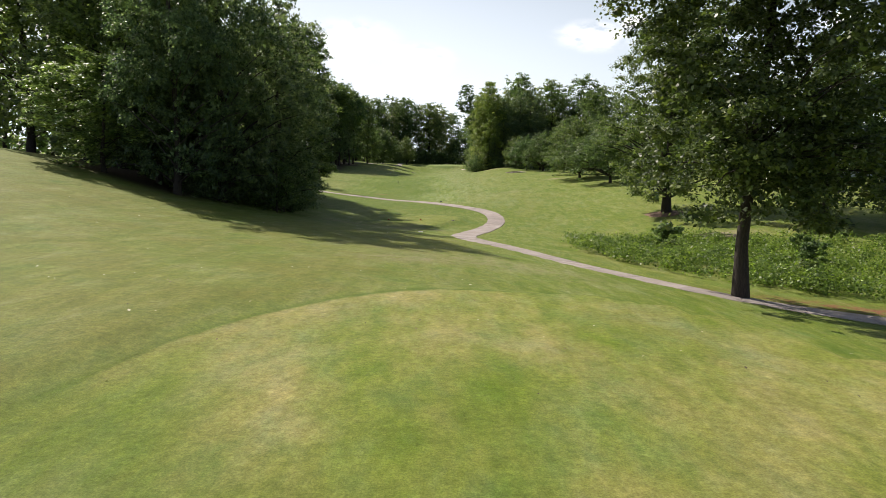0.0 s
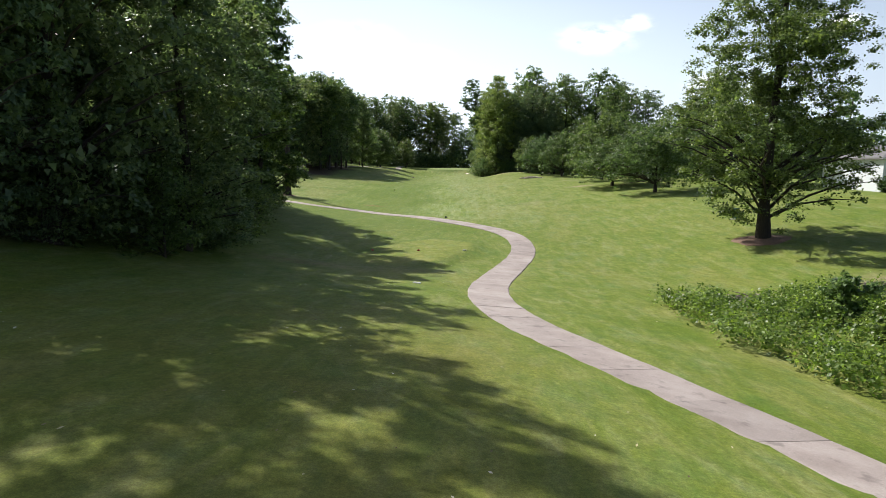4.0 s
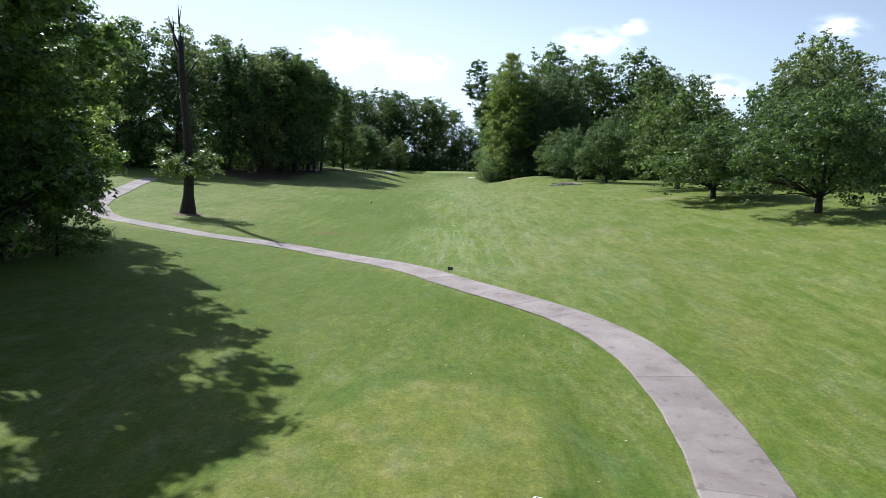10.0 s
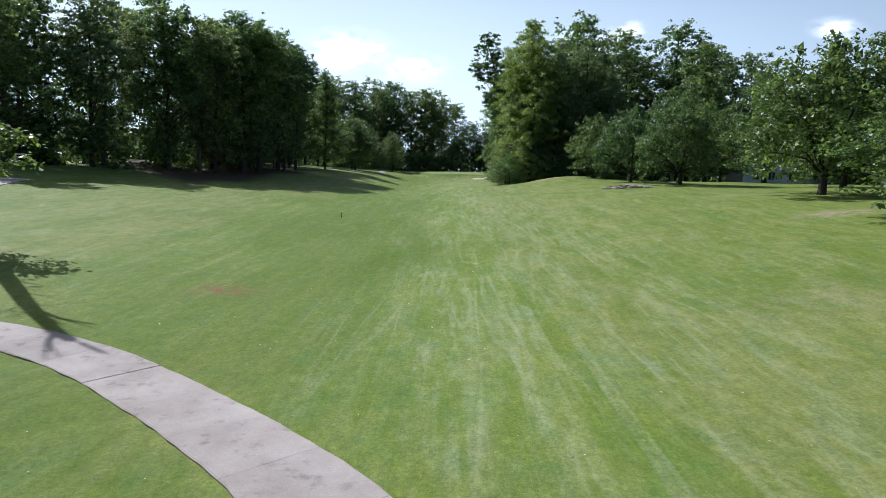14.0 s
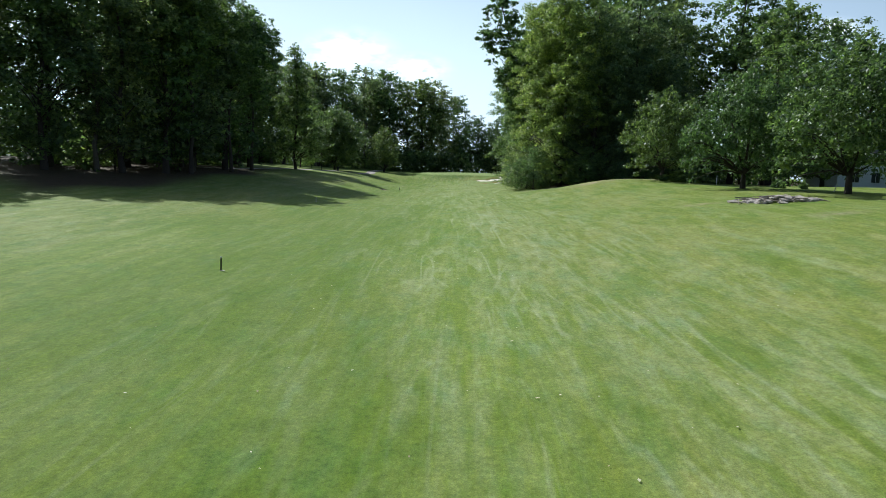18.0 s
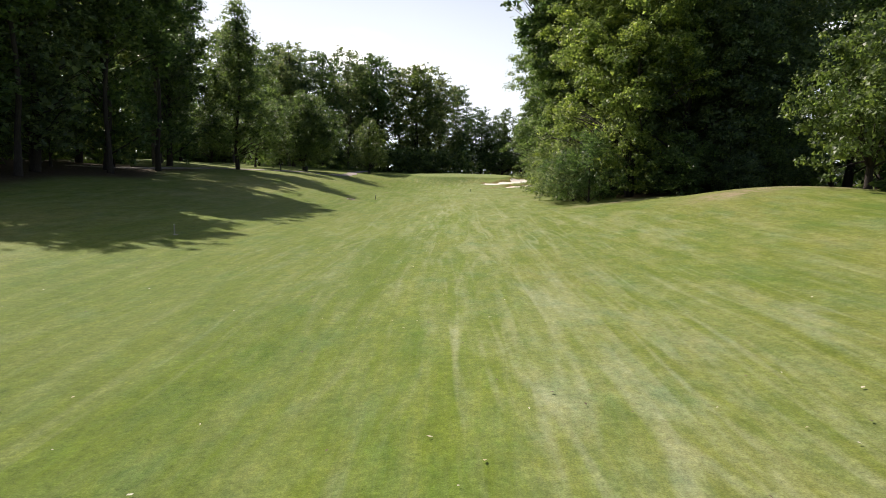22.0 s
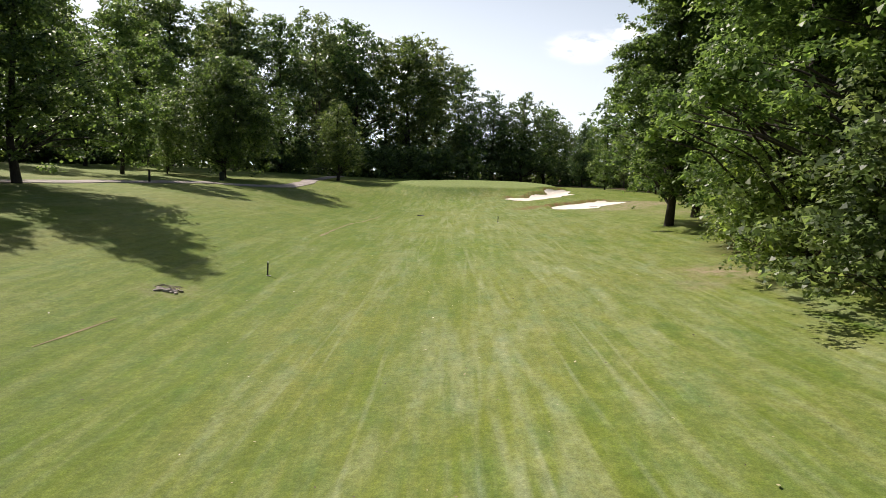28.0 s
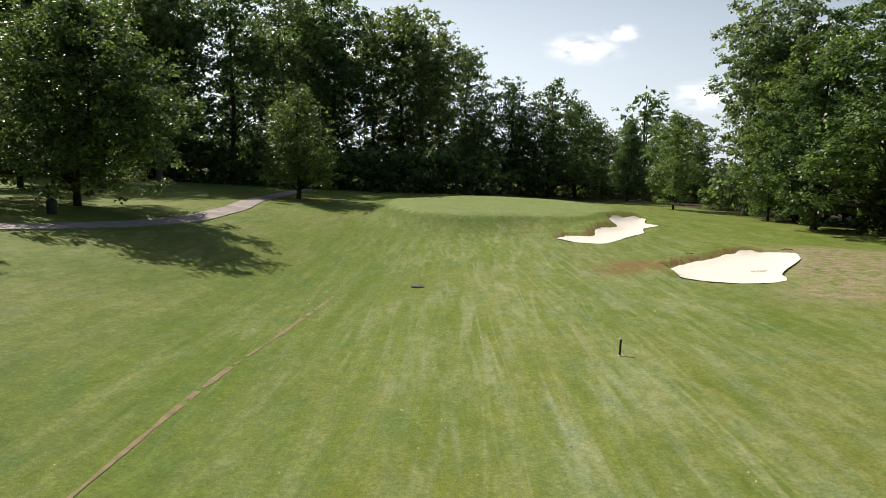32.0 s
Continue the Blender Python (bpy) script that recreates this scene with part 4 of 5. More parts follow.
scrub_spots += [(x, 358 + 0.35 * abs(x) * 0.2 + 5 * math.sin(x), 1.3) for x in range(-62, 4, 6)] + [(x, 374 + 4 * math.sin(x), 1.3) for x in range(6, 60, 7)]
# behind the green
plant(wood_a, [(-45, 352, 1.23), (-30, 362, 1.29), (-18, 368, 1.25), (-5, 388, 1.12), (-60, 330, 1.12), (-38, 378, 1.23)], 19, group="wood behind the green")
plant(wood_b, [(-52, 345, 1.23), (-24, 372, 1.29), (-11, 379, 1.23), (-60, 360, 1.23), (-46, 372, 1.23)], 20, group="wood behind the green")
plant(wood_c, [(-38, 357, 1.29), (-14, 372, 1.23), (-33, 370, 1.29)], 21, group="wood behind the green")
plant(lawn_tree, [(3, 366, 1.25), (10, 363, 1.25), (17, 373, 1.1), (24, 386, 1.0), (33, 396, 0.95), (-4, 372, 0.9), (44, 380, 1.0)], 22, group="trees behind the green")
wood_far_spots += [(x, 430 + 30 * math.sin(x * 0.13), 0.95 + 0.15 * math.sin(x)) for x in range(-130, 190, 13)]
wood_far_spots += [(-75, 340), (-72, 315), (-75, 290), (-80, 262), (-88, 236), (-100, 200), (-115, 178), (-120, 140), (-72, 100), (-78, 78), (-125, 100)]
wood_far_spots += [(58, 268), (62, 300), (60, 330), (70, 225), (84, 210), (98, 190), (100, 160), (105, 130), (108, 100), (100, 75), (80, 236)]

wood_far_spots += [(122 + 8 * math.sin(y), y, 0.9) for y in range(40, 300, 13)]
scrub_spots += [(-60 + 3 * math.sin(y), y, 1.1) for y in range(236, 262, 9)]
scrub_spots += [(78 + 3 * math.sin(y), y, 1.3) for y in range(112, 236, 9)] + [(-94 + 3 * math.sin(y), y, 1.4) for y in range(250, 330, 8)]
scrub_spots += [(-21, 58, 0.9), (-22, 64, 0.8), (-24, 54, 0.9), (-20, 50.5, 0.8), (-26, 60, 1.0)]
scrub_spots += [(-82 - 0.25 * (y - 262), y, 1.5) for y in range(262, 302, 5)] + [(-90 + 0.5 * (y - 302), y, 1.5) for y in range(304, 350, 5)]
scrub_spots += [(x, 352 + 3 * math.sin(x), 1.2) for x in range(-58, -8, 6)]
for edge_line in ([(112, 40), (112, 100), (108, 140), (100, 175), (94, 215), (88, 250), (76, 285), (66, 320), (60, 372)], [(-135, 80), (-128, 150), (-112, 192), (-97, 225), (-86, 262), (-82, 300), (-74, 350)], [(-80, 372), (-30, 392), (10, 398), (66, 396)]):
    thicket_spots += [(x, y, 1.1) for x, y in along(edge_line, 9.0)]
plant_joined(scrub, scrub_spots, "understorey", "dark leafy undergrowth between the woodland trunks", "undergrowth", 30)
plant_joined(thicket, thicket_spots, "far_thicket", "dark green thicket closing the far edge of the grounds", "thicket", 31)
plant_joined(wood_far, wood_far_spots, "far_wood", "distant belt of full green broadleaf woodland", "woodland", 32)
for model in (scrub, thicket, wood_far):
    for ob in list(model.children) + [model]:
        bpy.data.objects.remove(ob)
leaner = build_tree(52, "tall sparse tree leaning out over the fairway from the wood", high=30, wide=9, foot=0.42, kind="broad", clumps=360, per=40, leaf=0.32, clump=0.065, trunk=0.3, lean=(-0.27, -0.02), inner=16)
leaner.matrix_basis = Matrix.Translation(at_ground(9.5, 229.5))
oak = build_tree(61, "large spreading oak with a mulch ring at its foot", high=27, wide=15, foot=0.11, kind="dome", clumps=900, per=80, leaf=0.205, clump=0.05, trunk=0.50, leaves=LEAF_OAK, limbs=26, boughs=40, corners=4, plump=1.1, inner=46)
plant(oak, [(25.8, 79.1)], 26)
tee_tree = build_tree(62, "large shade tree with a dark trunk beside the cart path", high=21, wide=10.5, foot=0.2, kind="broad", bare=5.5, clumps=860, per=84, leaf=0.185, clump=0.066, trunk=0.31, leaves=LEAF_DARK, limbs=16, boughs=34, corners=4, plump=1.1, inner=100)
plant(tee_tree, [(13.3, 29.3)], 27)


def build_snag():
    rng = np.random.default_rng(71)
    ob = holder("tree", "half-dead tall tree with bare top branches and low green sprouts", "tree")
    verts, faces = [], []
    pts = [(0.25 * math.sin(h * 0.3), 0.1 * math.sin(h * 0.4), h) for h in np.linspace(0, 17.5, 10)]
    pts[0] = (0, 0, -0.5)
    tube(verts, faces, pts, [0.95, 0.52, 0.46, 0.43, 0.40, 0.37, 0.34, 0.30, 0.27, 0.22], 12)
    for k in range(26):
        h = 15.5 - 0.40 * k if k > 4 else 17.3 - 1.1 * k
        w = rng.random() * math.tau
        reach = (1.5 if k < 5 else 1.2) * (0.6 + 0.7 * rng.random())
        rise = (2.8 if k < 5 else 0.2) * (0.5 + rng.random())
        s = Vector((0.25 * math.sin(h * 0.3), 0, h))
        e = s + Vector((math.cos(w) * reach, math.sin(w) * reach, rise))
        mid = s.lerp(e, 0.5) + Vector((0.2 * rng.normal(), 0.2 * rng.normal(), -0.15 + 0.3 * rng.random()))
        r = 0.14 if k < 5 else 0.045
        tube(verts, faces, [s, mid, e], [r, r * 0.7, r * 0.2], 6)
        tube(verts, faces, [mid, mid + (e - s) * 0.35 + Vector((0.3, -0.2, 0.5))], [r * 0.5, r * 0.1], 5)
    stem = new("trunk", mesh_from("trunk", verts, faces, [BARK], True))
    stem.parent = ob
    c, r = [], []
    for k in range(34):
        w, q = rng.random() * math.tau, rng.random() ** 0.6
        c.append((math.cos(w) * 2.9 * q, math.sin(w) * 2.9 * q, 5.2 + 1.3 * rng.normal() * 0.6 - 0.35 * q))
        r.append(0.55 + 0.4 * rng.random())
    crown = new("crown", leaf_mesh("crown", rng, np.array(c), np.array(r), 90, 0.26, LEAF_OAK))
    crown.parent = ob
    ob.matrix_basis = standing(-29.9, 127.4, 30)
    return ob


build_snag()

# ---- cart path: separate slabs with open joints ----
def build_path(points, name, label, width=2.22, slab=2.55):
    line = along(points, 0.25)
    seg = np.hypot(*np.diff(line, axis=0).T)
    dist = np.concatenate([[0], np.cumsum(seg)])
    way = np.gradient(line, axis=0)
    way /= np.linalg.norm(way, axis=1)[:, None]
    ob = tagged(new(name), label, "cart path", kind="structure")
    rnd = random.Random(5)
    s = 0.0
    while s + slab < dist[-1]:
        verts, faces = [], []
        steps = 7
        lift = 0.018 + rnd.uniform(-0.004, 0.004)
        tilt = rnd.uniform(-0.002, 0.002)
        for k in range(steps):
            q = s + 0.008 + (slab - 0.016) * k / (steps - 1)
            c = np.array([np.interp(q, dist, line[:, 0]), np.interp(q, dist, line[:, 1])])
            w = np.array([np.interp(q, dist, way[:, 0]), np.interp(q, dist, way[:, 1])])
            side = np.array([w[1], -w[0]])
            for e in (-1, -0.96, 0, 0.96, 1):
                ragged = 0.012 * math.sin(q * 5.1 + e) + 0.014 * math.sin(q * 13 + 2 * e)
                p = c + side * (e * width / 2 + (ragged if abs(e) > 0.9 else 0))
                z = gz(p[0], p[1]) * 0.75 + 0.25 * gz(c[0], c[1]) + lift + tilt * (k - 3) - (0.02 if abs(e) == 1 else 0)
                verts.append((p[0], p[1], z))
        top = len(verts)
        verts += [(x, y, z - 0.18) for x, y, z in verts]
        for k in range(steps - 1):
            for j in range(4):
                a = k * 5 + j
                faces.append((a, a + 1, a + 6, a + 5))
            for j, d in ((0, 5), (4, -5)):
                a = k * 5 + j + (0 if d > 0 else 5)
                faces.append((a, a + d, a + d + top, a + top))
        for k, d in ((0, 1), (steps - 1, -1)):
            for j in range(4):
                a = k * 5 + j + (0 if d < 0 else 1)
                b = k * 5 + j + (1 if d < 0 else 0)
                faces.append((a, b, b + top, a + top))
        o = new("slab", mesh_from("slab", verts, faces, [CONCRETE]))
        o.parent = ob
        s += slab
    return ob


build_path(PATH, "path_main", "winding pale pinkish concrete cart path in jointed slabs")
build_path(PATH_END, "path_green", "pale concrete cart path beside the green", slab=2.55)


from mathutils.geometry import delaunay_2d_cdt

# ---- sand bunkers: their own sheet of sand inside the turf's lip ----
SAND, sn, sl, sb = material("sand", 0.95)
sl.new(ramped(sn, sl, noise_at(sn, sl, 3.0, 6.0, rough=0.75), [(0.3, (0.74, 0.67, 0.56)), (0.7, (0.88, 0.82, 0.72))]), sb.inputs["Base Color"])
bumped(sn, sl, sb, noise_at(sn, sl, 7.0, 6.0, rough=0.7), 0.5, 0.06)


def build_bunker(name, poly, label):
    """A sheet of raked sand filling the outline, a little hollow in the middle, with a ragged rim."""
    rnd = random.Random(len(name))
    rim = along(poly + poly[:1], 0.22)
    rim = [Vector((x + rnd.uniform(-0.035, 0.035), y + rnd.uniform(-0.035, 0.035))) for x, y in rim]
    gx, gy = np.meshgrid(np.arange(-2, 18, 0.45), np.arange(270, 316, 0.45))
    gx, gy = gx.ravel(), gy.ravel()
    keep = outside(gx, gy, [(v.x, v.y) for v in rim]) < -0.25
    pts = rim + [Vector((a + rnd.uniform(-0.1, 0.1), b + rnd.uniform(-0.1, 0.1))) for a, b in zip(gx[keep], gy[keep])]
    n = len(rim)
    co, edges, faces = delaunay_2d_cdt(pts, [(k, (k + 1) % n) for k in range(n)], [], 1, 1e-4)[:3]
    x, y = np.array([v.x for v in co]), np.array([v.y for v in co])
    z = ground_z(x, y) + 0.04 + 0.015 * wobble(x, y, 2.2, 1.0)
    verts = list(zip(x, y, z))
    return tagged(new(name, mesh_from(name, verts, [tuple(f) for f in faces], [SAND], True)), label, "bunker", kind="structure")


build_bunker("bunker_near", BUNKER_NEAR, "bright white sand of a kidney-shaped bunker with a ragged turf lip")
build_bunker("bunker_far", BUNKER_FAR, "bright white sand of a long bunker beside the green")

BLACK = plain_material("black_paint", (0.012, 0.016, 0.014), 0.45)
WHITE = plain_material("white_paint", (0.72, 0.72, 0.70), 0.55)
RED = plain_material("red_paint", (0.42, 0.02, 0.015), 0.4)
TEAL = plain_material("teal_paint", (0.035, 0.10, 0.095), 0.4)
STONE = plain_material("stone", (0.42, 0.39, 0.35), 0.85, vary=0.3, scale=3.0)
RUBBLE = plain_material("rubble", (0.33, 0.285, 0.25), 0.9, vary=0.45, scale=1.5)
MULCH = plain_material("mulch", (0.20, 0.125, 0.085), 0.95, vary=0.5, scale=9.0)
STICK = plain_material("dry_stick", (0.22, 0.185, 0.15), 0.9, vary=0.35)
METAL = plain_material("dull_metal", (0.30, 0.30, 0.30), 0.45, 0.8)
SIDING = plain_material("white_siding", (0.70, 0.72, 0.74), 0.6, vary=0.06)
ROOF = plain_material("grey_shingle", (0.16, 0.155, 0.15), 0.9, vary=0.25, scale=4.0)
GLASS = plain_material("window_glass", (0.03, 0.035, 0.04), 0.08)
CLAY = plain_material("red_clay", (0.25, 0.195, 0.10), 0.95, vary=0.35, scale=2.0)


def box(sx, sy, sz, bevel=0.0, z=0.0, x=0.0, y=0.0):
    bm = bmesh.new()
    bmesh.ops.create_cube(bm, size=1, matrix=Matrix.Translation((x, y, z + sz / 2)) @ Matrix.Diagonal((sx, sy, sz, 1)))
    if bevel:
        bmesh.ops.bevel(bm, geom=bm.edges[:], offset=bevel, segments=2, affect="EDGES")
    return bm


def rod(r, h, r2=None, z=0.0, sides=12, x=0.0, y=0.0):
    bm = bmesh.new()
    bmesh.ops.create_cone(bm, cap_ends=True, segments=sides, radius1=r, radius2=r if r2 is None else r2, depth=h, matrix=Matrix.Translation((x, y, z + h / 2)))
    return bm


def stone_lump(seed, sx, sy, sz):
    r = random.Random(seed)
    bm = bmesh.new()
    bmesh.ops.create_icosphere(bm, subdivisions=1, radius=0.5)
    for v in bm.verts:
        k = 1 + r.uniform(-0.22, 0.22)
        v.co = Vector((v.co.x * sx * k, v.co.y * sy * k, v.co.z * sz * k))
    return bm


# ---- small golf furniture ----
def build_stake(label, post, cap, high=0.72):
    ob = holder("yardage_stake", label, "stake", "yardage stakes")
    part("post", box(0.06, 0.06, high, 0.01, -0.1), post, ob)
    part("cap", box(0.08, 0.08, 0.05, 0.012, high - 0.1), cap, ob, "white cap")
    part("foot_plate", box(0.20, 0.16, 0.03, 0.008, -0.01, 0.05), STONE, ob, "pale stone foot plate")
    return ob


stake = build_stake("black square yardage stake with a white cap in the fairway", BLACK, WHITE, 0.66)
for k, (x, y, turn, tip) in enumerate([(-14.7, 153.6, 5, 1), (-14.35, 236.1, 20, -1), (-2.4, 265.6, 12, 0)]):
    m = Matrix.Translation(at_ground(x, y)) @ pose(0, 0, 0, tip, 1.5, turn)
    if k:
        copy_thing(stake, m)
    else:
        stake.matrix_basis = m
hazard = holder("hazard_stake", "yellow hazard stake standing at the far side of the weed bed", "stake", "hazard stakes", at_ground(36.0, 61.0))
part("post", box(0.08, 0.08, 1.15, 0.012, -0.1), plain_material("yellow_paint", (0.62, 0.40, 0.03), 0.5), hazard)
part("cap", box(0.09, 0.09, 0.05, 0.015, 1.03), WHITE, hazard)
pale_stake = build_stake("weathered pale grey marker stake at the fairway's edge", STONE, WHITE, 0.6)
pale_stake.matrix_basis = Matrix.Translation(at_ground(-19.1, 192.3)) @ pose(0, 0, 0, 0, 0, 10)
for x, y, lean_y in ((22.9, 173.2, 16), (21.6, 191.0, 0)):
    st = holder("boundary_stake", "thin white boundary stake leaning in the grass" if lean_y else "thin white boundary stake in the grass", "stake", "boundary stakes")
    part("post", rod(0.03, 1.0, z=-0.1, sides=8), WHITE, st)
    part("cap", rod(0.036, 0.05, 0.02, z=0.88, sides=8), WHITE, st)
    st.matrix_basis = Matrix.Translation(at_ground(x, y)) @ pose(0, 0, 0, 0, lean_y, 0)

sign = holder("path_sign", "small black sign board on two short legs beside the path", "sign", place=at_ground(-2.8, 102.9))
board = part("board", box(0.32, 0.03, 0.18, 0.03, 0.07), BLACK, sign)
for dz, w in ((0.19, 0.10), (0.13, 0.18)):
    part("lettering", box(w, 0.004, 0.018, 0, dz, 0, -0.018), WHITE, board, "unreadable pale lettering")
for sx in (-0.13, 0.13):
    part("leg", box(0.02, 0.02, 0.30, 0.003, -0.1, sx), BLACK, sign)
sign.rotation_euler = (radians(-18), 0, radians(8))

for x, y in ((-4.4, 74.3), (-8.1, 73.6)):
    mk = holder("tee_marker", "small red tee marker on the short grass", "tee marker", "red tee markers", at_ground(x, y))
    part("block", box(0.22, 0.15, 0.13, 0.03, -0.01), RED, mk)
    part("spike", rod(0.012, 0.12, z=-0.1, sides=6), METAL, mk)
for x, y, turn, bulk in ((-0.6, 76.0, -20, 1.0), (-3.4, 57.6, -12, 1.25)):
    plaque = holder("yardage_plaque", "pale stone yardage plaque set in the grass beside the tee", "plaque", "yardage plaques", at_ground(x, y))
    slab_ob = part("slab", box(0.34 * bulk, 0.20 * bulk, 0.10, 0.02, -0.03), WHITE, plaque)
    part("lettering", box(0.20 * bulk, 0.02, 0.004, 0, 0.071, 0, 0.03), BLACK, slab_ob, "unreadable dark lettering")
    plaque.rotation_euler = (0, 0, radians(turn))

cabinet = holder("utility_cabinet", "dark teal metal utility cabinet standing on the lawn", "cabinet", place=at_ground(27.5, 89.0))
part("pad", box(0.75, 0.70, 0.12, 0.02, -0.05), STONE, cabinet, "concrete pad")
body = part("body", box(0.46, 0.44, 1.0, 0.03, 0.07), TEAL, cabinet)
part("lid", box(0.51, 0.49, 0.09, 0.035, 1.07), TEAL, cabinet)
door = part("door", box(0.38, 0.02, 0.82, 0.008, 0.15, 0, -0.23), TEAL, cabinet)
part("handle", box(0.02, 0.03, 0.14, 0.006, 0.6, 0.13, -0.25), METAL, door, "dull metal handle")
cabinet.rotation_euler = (0, 0, radians(25))

post = holder("path_post", "dark wooden marker post beside the cart path", "post", place=at_ground(-34.6, 268.0))
part("shaft", box(0.16, 0.16, 1.15, 0.02, -0.1), BLACK, post)
part("top", box(0.22, 0.22, 0.10, 0.03, 1.05), BLACK, post)
bin_ob = holder("litter_bin", "dark round litter bin under the trees", "bin", place=at_ground(-34.4, 286.0))
part("drum", rod(0.30, 0.85, 0.32, -0.03, 18), BLACK, bin_ob)
part("rim", rod(0.345, 0.06, 0.345, 0.80, 18), BLACK, bin_ob)
part("lid", rod(0.33, 0.18, 0.12, 0.86, 18), BLACK, bin_ob)
drain = holder("drain_grate", "dark round drain grate sunk in the fairway", "drain", place=at_ground(-10.0, 281.0))
part("frame", rod(0.42, 0.08, 0.42, -0.05, 20), BLACK, drain)
for k in range(7):
    part("bar", box(0.05, 0.7, 0.03, 0.005, 0.03, -0.3 + 0.1 * k), METAL, drain)
for x, y, turn in ((7.6, 286.3, 70), (14.9, 288.6, 35), (9.6, 280.3, 15)):
    rake = holder("bunker_rake", "bunker rake with a dark handle lying on the grass", "rake", "bunker rakes", at_ground(x, y) + Vector((0, 0, 0.06)))
    bm = rod(0.018, 1.7, z=-0.85, sides=8)
    bmesh.ops.rotate(bm, verts=bm.verts, matrix=Matrix.Rotation(radians(90), 3, "Y"))
    part("handle", bm, BLACK, rake)
    head = part("head", box(0.05, 0.55, 0.04, 0.01, -0.02, 0.86), BLACK, rake)
    for k in range(7):
        part("tine", box(0.02, 0.02, 0.09, 0, -0.08, 0.86, -0.24 + 0.08 * k), BLACK, head)
    rake.rotation_euler = (0, 0, radians(turn))
fence = holder("fence_post", "dark steel fence post with a strand of wire under the trees", "fence", place=at_ground(15.5, 261.3))
part("post", rod(0.035, 1.5, z=-0.1, sides=8), BLACK, fence)
part("cap", rod(0.045, 0.04, 0.02, 1.4, 8), BLACK, fence)

# ---- trench line across the fairway ----
def build_strip(name, points, width, mat, label):
    line = along(points, 0.35)
    way = np.gradient(line, axis=0)
    way /= np.linalg.norm(way, axis=1)[:, None]
    rnd = random.Random(9)
    verts, faces = [], []
    for k, (p, w) in enumerate(zip(line, way)):
        wide = width * (0.35 + 0.65 * abs(math.sin(k * 0.37) * math.sin(k * 0.11 + 1))) * rnd.uniform(0.7, 1.2)
        for e in (-1, 1):
            q = p + np.array([w[1], -w[0]]) * e * wide / 2
            verts.append((q[0], q[1], gz(q[0], q[1]) + 0.012))
    for k in range(len(line) - 1):
        if rnd.random() < 0.85:
            faces.append((2 * k, 2 * k + 1, 2 * k + 3, 2 * k + 2))
    return tagged(new(name, mesh_from(name, verts, faces, [mat])), label, "bare strip", kind="structure")


build_strip("trench_line", [(-15.0, 250.0), (-15.0, 256.0), (-15.1, 261.0), (-14.9, 267.0), (-14.2, 277.5)], 0.26, CLAY, "narrow worn line of reddish bare earth across the turf")

build_strip("worn_line", [(-16.9, 224.6), (-16.7, 226.0), (-16.4, 228.0)], 0.09, CLAY, "narrow worn line of bare earth in the turf")

# ---- stone and brush heaps ----
def build_heap(name, x, y, rx, ry, high, n, mat, label, seed, sticks=0, bulk=1.0):
    rnd = random.Random(seed)
    ob = holder(name, label, "heap", place=at_ground(x, y))
    for k in range(n):
        w, q = rnd.uniform(0, math.tau), rnd.random() ** 0.6
        px, py = math.cos(w) * rx * q, math.sin(w) * ry * q
        s = rnd.uniform(0.3, 0.75) * bulk
        bm = stone_lump(seed * 100 + k, s * 1.5, s, s * 0.55)
        bmesh.ops.rotate(bm, verts=bm.verts, matrix=Matrix.Rotation(rnd.uniform(0, 3.1), 3, "Z") @ Matrix.Rotation(rnd.uniform(-0.3, 0.3), 3, "X"))
        o = part("stone", bm, mat, ob)
        o.location = (px, py, gz(x + px, y + py) - gz(x, y) + high * (1 - q) * rnd.random() + 0.02)
    for k in range(sticks):
        w, q, t = rnd.uniform(0, math.tau), rnd.random() ** 0.6, rnd.uniform(0, math.tau)
        c = Vector((math.cos(w) * rx * q, math.sin(w) * ry * q, 0))
        c.z = gz(x + c.x, y + c.y) - gz(x, y) + high * (1 - q) * rnd.random() + 0.08
        d = Vector((math.cos(t), math.sin(t), rnd.uniform(-0.05, 0.15))) * rnd.uniform(0.4, 1.1) * bulk
        v, f = [], []
        tube(v, f, [c - d, c + Vector((0, 0, 0.05)), c + d], [0.03 * bulk, 0.035 * bulk, 0.012 * bulk], 5)
        o = new("stick", mesh_from("stick", v, f, [STICK]))
        o.parent = ob
    return ob


build_heap("rubble_heap", 14.4, 164.6, 2.5, 1.3, 0.35, 46, RUBBLE, "low heap of grey-brown broken stone and roots on the turf", 4, 24)
build_heap("debris_heap", -16.5, 231.5, 0.6, 0.32, 0.06, 14, RUBBLE, "small dark heap of turf clods and twigs on the fairway", 7, 12, 0.35)
build_heap("brush_heap", 15.5, 58.0, 1.9, 1.1, 0.5, 6, RUBBLE, "grey heap of dry brush sticks at the weed bed's edge", 5, 70)
build_heap("brush_heap", 24.5, 60.5, 3.2, 1.4, 0.5, 8, RUBBLE, "grey heap of dry brush sticks at the weed bed's edge", 6, 80)


